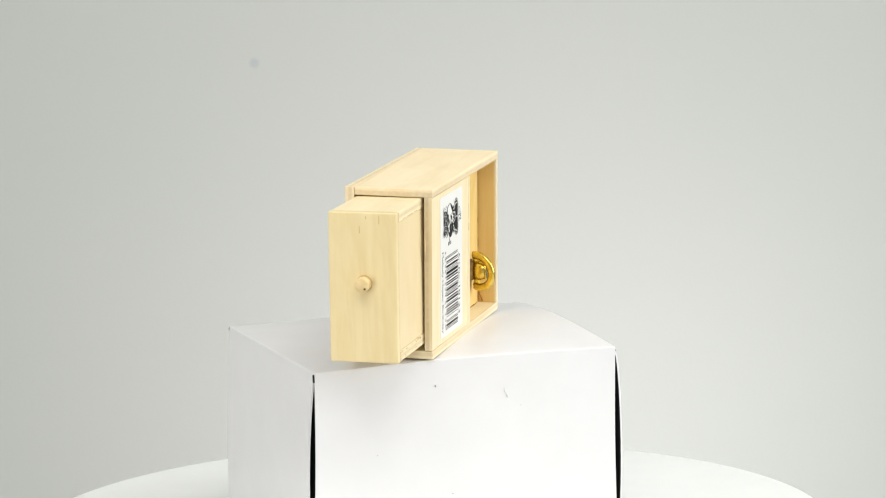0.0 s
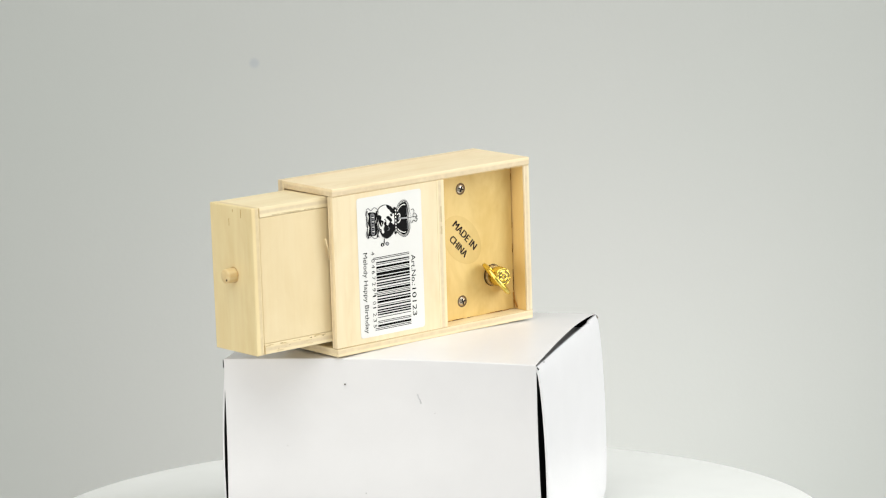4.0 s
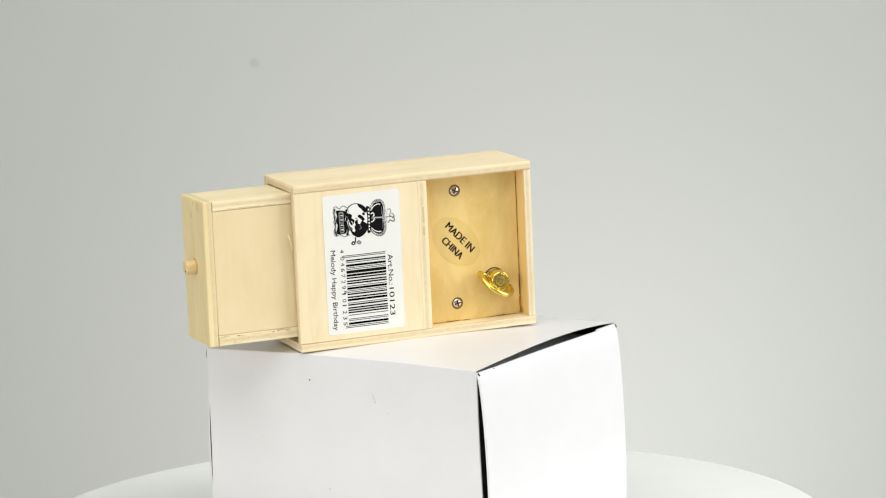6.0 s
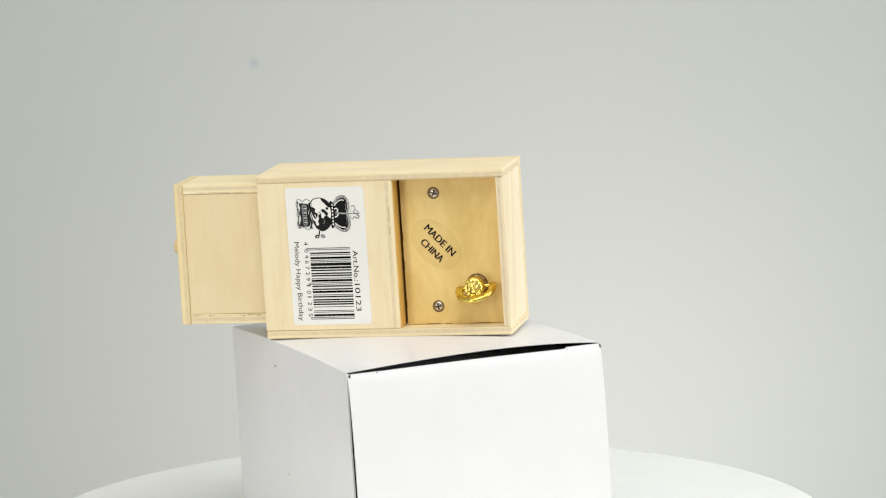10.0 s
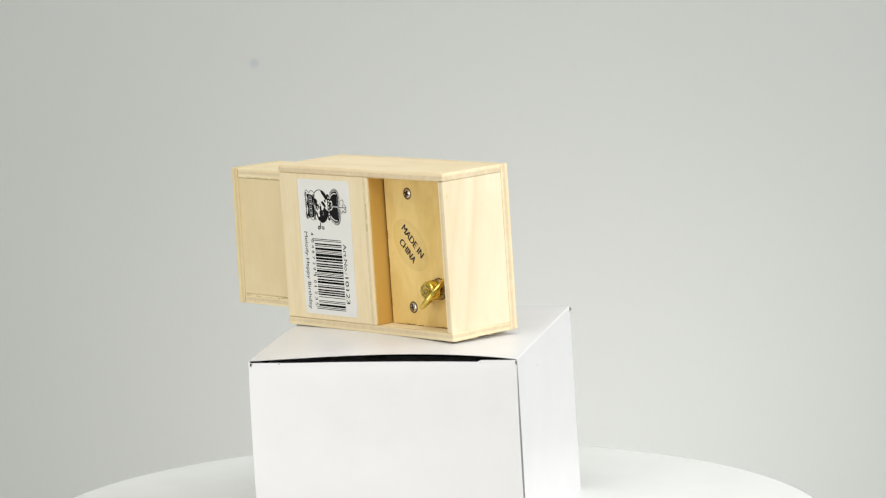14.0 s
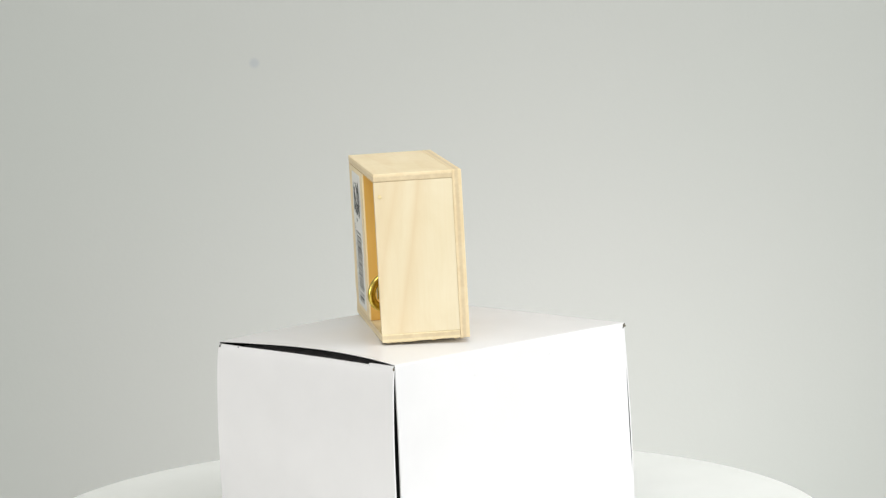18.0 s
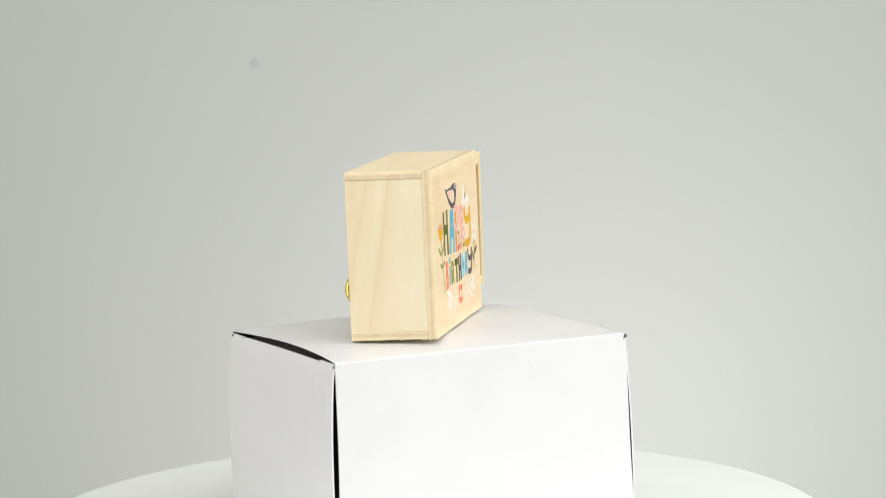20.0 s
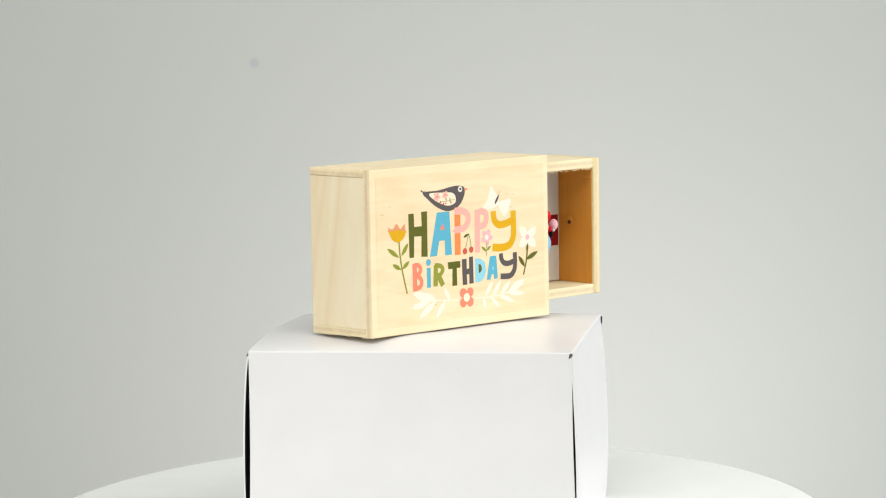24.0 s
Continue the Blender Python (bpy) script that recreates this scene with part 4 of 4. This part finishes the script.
part("drawer_front", worn(block(X_OUT, X_OUT + T, DY0, DY1, DZ0, DZ1, 0.0007, 3), 0.00015, 120), wood("wood_drawer_front", "z", ("x", X_OUT + 0.0028, 0.0007), 0.22, 0.6, (0.955, 0.92, 0.79)), drawer)
part("side", block(X_OUT + T, 0.050, DY0 + 0.0002, DY1 - 0.0003, DZ1 - 0.0044, DZ1 - 0.0001, 0.0004), wood("wood_side_top", "x", ("z", DZ1 - 0.0021, 0.0006), 0.2, 0.4), drawer)
part("side", block(X_OUT + T, 0.050, DY0 + 0.0002, DY1 - 0.0003, DZ0 + 0.0001, DZ0 + 0.0044, 0.0004), wood("wood_side_bottom", "x", ("z", DZ0 + 0.0022, 0.0006), 0.2, 0.8), drawer)
card = part("lining", block(X_OUT + T + 0.0004, 0.050, 0.0100, 0.0112, DZ0 + 0.0048, DZ1 - 0.0048, 0.0002), STICKER, drawer, "white card lining the drawer")
part("red_print", block(-0.034, -0.004, 0.01115, 0.0113, 0.0255, 0.0395, 0), paint("red_print", (150, 30, 34)), drawer, "red printed field")
part("joint", block(X_OUT + T + 0.00005, X_OUT + T + 0.00028, DY0 + 0.00005, DY0 + 0.0006, DZ0 + 0.0003, DZ0 + 0.0040, 0), bpy.data.materials["knot_brown"], drawer)
part("joint", block(X_OUT + T + 0.00005, X_OUT + T + 0.00028, DY0 + 0.00005, DY0 + 0.0006, DZ1 - 0.0042, DZ1 - 0.0004, 0), bpy.data.materials["knot_brown"], drawer)
knob = smooth(lathe([(0.0029, 0.0004), (0.0030, -0.0010), (0.0030, -0.0041), (0.0029, -0.0045), (0.0026, -0.0047), (0.0008, -0.0048)], 24, "x", (X_OUT, 0.0173, 0.0372)))
part("knob", worn(knob, 0.0002, 400), wood("wood_knob", "x", None, 0.6, 0.3, (0.93, 0.86, 0.72)), drawer, "small wooden dowel knob")
part("knob_pit", lathe([(0.0004, -0.0044), (0.0004, -0.00495)], 10, "x", (X_OUT, 0.0160, 0.0358)), HOLE, drawer)
# Darker disc round the dowel: its hole's rim and the knob's shade.
part("knob_shade", lathe([(0.0034, 0.0002), (0.0034, -0.00005)], 24, "x", (X_OUT, 0.0175, 0.0372)), bpy.data.materials["joint_wood"], drawer, "rim of the dowel hole")
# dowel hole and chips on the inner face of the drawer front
inner = X_OUT + T + 0.0003
# Deeper than the drawer's other wood; the tray's shade is partly in the colour.
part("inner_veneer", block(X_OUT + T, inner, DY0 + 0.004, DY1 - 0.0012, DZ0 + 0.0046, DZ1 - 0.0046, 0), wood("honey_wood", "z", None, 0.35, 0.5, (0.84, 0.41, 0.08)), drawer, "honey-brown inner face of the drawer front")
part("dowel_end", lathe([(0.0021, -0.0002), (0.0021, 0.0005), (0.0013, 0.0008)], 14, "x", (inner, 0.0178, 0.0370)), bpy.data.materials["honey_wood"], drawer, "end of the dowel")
part("dowel_pit", lathe([(0.0009, 0.0006), (0.0009, 0.0010)], 10, "x", (inner, 0.0183, 0.0364)), HOLE, drawer)
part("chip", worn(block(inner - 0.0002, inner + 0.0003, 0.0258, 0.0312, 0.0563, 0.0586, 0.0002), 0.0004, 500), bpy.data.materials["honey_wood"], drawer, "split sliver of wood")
rng = random.Random(21)
for k in range(40):
    half = rng.uniform(0.0002, 0.0007)
    bm = block(-half, half, -0.0002, 0.0002, -0.00015, 0.00015, 0)
    if k < 30:
        bm.transform(pose(rng.uniform(inner + 0.0005, -0.0005), DY1 - 0.0004, DZ1 - 0.0045 - rng.uniform(0, 0.0004), rng.uniform(-60, 60), rng.uniform(-70, 70), rng.uniform(-20, 20)))
    else:
        bm.transform(pose(inner, DY1 - 0.0006, rng.uniform(0.012, 0.058), rng.uniform(-20, 20), 90 + rng.uniform(-35, 35), 0))
    part("fibre", bm, bpy.data.materials["wood_tray"], drawer)
GRIME = paint("grey_brown_grime", (208, 186, 142), 0.9, 0.05)
GRIME_DARK = paint("dark_grime", (156, 130, 88), 0.9, 0.05)
for k in range(34):
    x, w = rng.uniform(inner, -0.003), rng.uniform(0.0003, 0.0034) * (0.35 if k % 4 == 0 else 1.0)
    low = DZ0 + (rng.uniform(0.0034, 0.0041) if k % 3 else rng.uniform(0.0008, 0.0034))
    tall = rng.uniform(0.00008, 0.00030) if k % 3 else rng.uniform(0.00006, 0.00018)
    sliver = block(x, min(x + w, -0.0005), DY0 + 0.00012, DY0 + 0.00045, low, low + tall, 0)
    bmesh.ops.subdivide_edges(sliver, edges=sliver.edges[:], cuts=2, use_grid_fill=True)
    for v in sliver.verts:
        v.co.z += 0.00012 * noise.noise(Vector((v.co.x * 2500, 7.0 * k, v.co.z * 900)))
    part("grime", sliver, GRIME_DARK if k % 4 == 0 else GRIME, drawer)
for k in range(9):
    x, w = rng.uniform(inner, -0.006), rng.uniform(0.001, 0.005)
    part("grime", worn(block(x, min(x + w, -0.0005), DY0 + 0.00012, DY0 + 0.00045, DZ1 - 0.0040, DZ1 - 0.0040 + rng.uniform(0.0001, 0.00025), 0), 0.0001, 900), GRIME, drawer)
# nicks at the top of the drawer front and a splinter at the slot
for y, z, h in ((0.0110, 0.0632, 0.0034), (0.0192, 0.0590, 0.0030), (0.0165, 0.0640, 0.0012)):
    part("nick", block(X_OUT - 0.0001, X_OUT + 0.0003, y - 0.00010, y + 0.00010, z - h / 2, z + h / 2, 0), bpy.data.materials["knot_brown"], drawer, "narrow brown nick")
part("splinter", tube([Vector((-0.0008, 0.0030, 0.0395)), Vector((-0.0014, 0.0022, 0.0440)), Vector((-0.0030, 0.0020, 0.0490))], 0.0006, 0.0003, [Vector((1, 0, 0))] * 3), bpy.data.materials["wood_tray"], drawer, "thin splinter of wood")
# a small painted figure inside, as plain shapes
FIG = [paint("figure_red", (206, 26, 32), 0.3), paint("figure_pink", (240, 186, 196), 0.3), paint("figure_black", (20, 18, 22), 0.35), paint("figure_blue", (150, 196, 222), 0.4), paint("figure_white", (230, 230, 230), 0.4)]


def ball(r, at, idx, squash=(1, 1, 1)):
    bm = bmesh.new()
    bmesh.ops.create_uvsphere(bm, u_segments=20, v_segments=12, radius=r)
    bm.transform(Matrix.Translation(at) @ Matrix.Diagonal((*squash, 1)))
    for f in bm.faces:
        f.material_index, f.smooth = idx, True
    return bm


part("figurine", join(ball(0.0021, (-0.0174, 0.0239, 0.0369), 1, (1, 1, 1.2)), ball(0.0036, (-0.0121, 0.0212, 0.0360), 1), ball(0.0034, (-0.0135, 0.0216, 0.0410), 0, (1.0, 1, 0.9)), ball(0.0012, (-0.0149, 0.0238, 0.0352), 0, (1, 1, 1.2)), ball(0.0012, (-0.0162, 0.0237, 0.0332), 2, (0.8, 0.8, 1.7)), ball(0.0007, (-0.0165, 0.0247, 0.0345), 4), ball(0.0036, (-0.0139, 0.0208, 0.0285), 3, (1, 1, 1.35)), ball(0.0034, (-0.0126, 0.0160, 0.0240), 4, (1, 2.2, 1))), FIG, drawer, "small glossy painted figure in red, pink and blue")


# ---- what moves: everything on the disc turns with it, and the key turns on its shaft ----
def motions():
    times = [0.5 * k for k in range(49)]
    for ob, start in ((turntable, pose(0, 0, DISC_TOP - 0.030)), (carton, CARTON_POSE), (box, BOX_POSE)):
        walk(ob, [(t, pose(0, 0, 0, 0, 0, TURN * t) @ start) for t in times])
    walk(winding_key, [(t, pose(*KEY_AT, 0, -(180 + 8.7 * (t - 9.3)), 0)) for t in times])


motions()
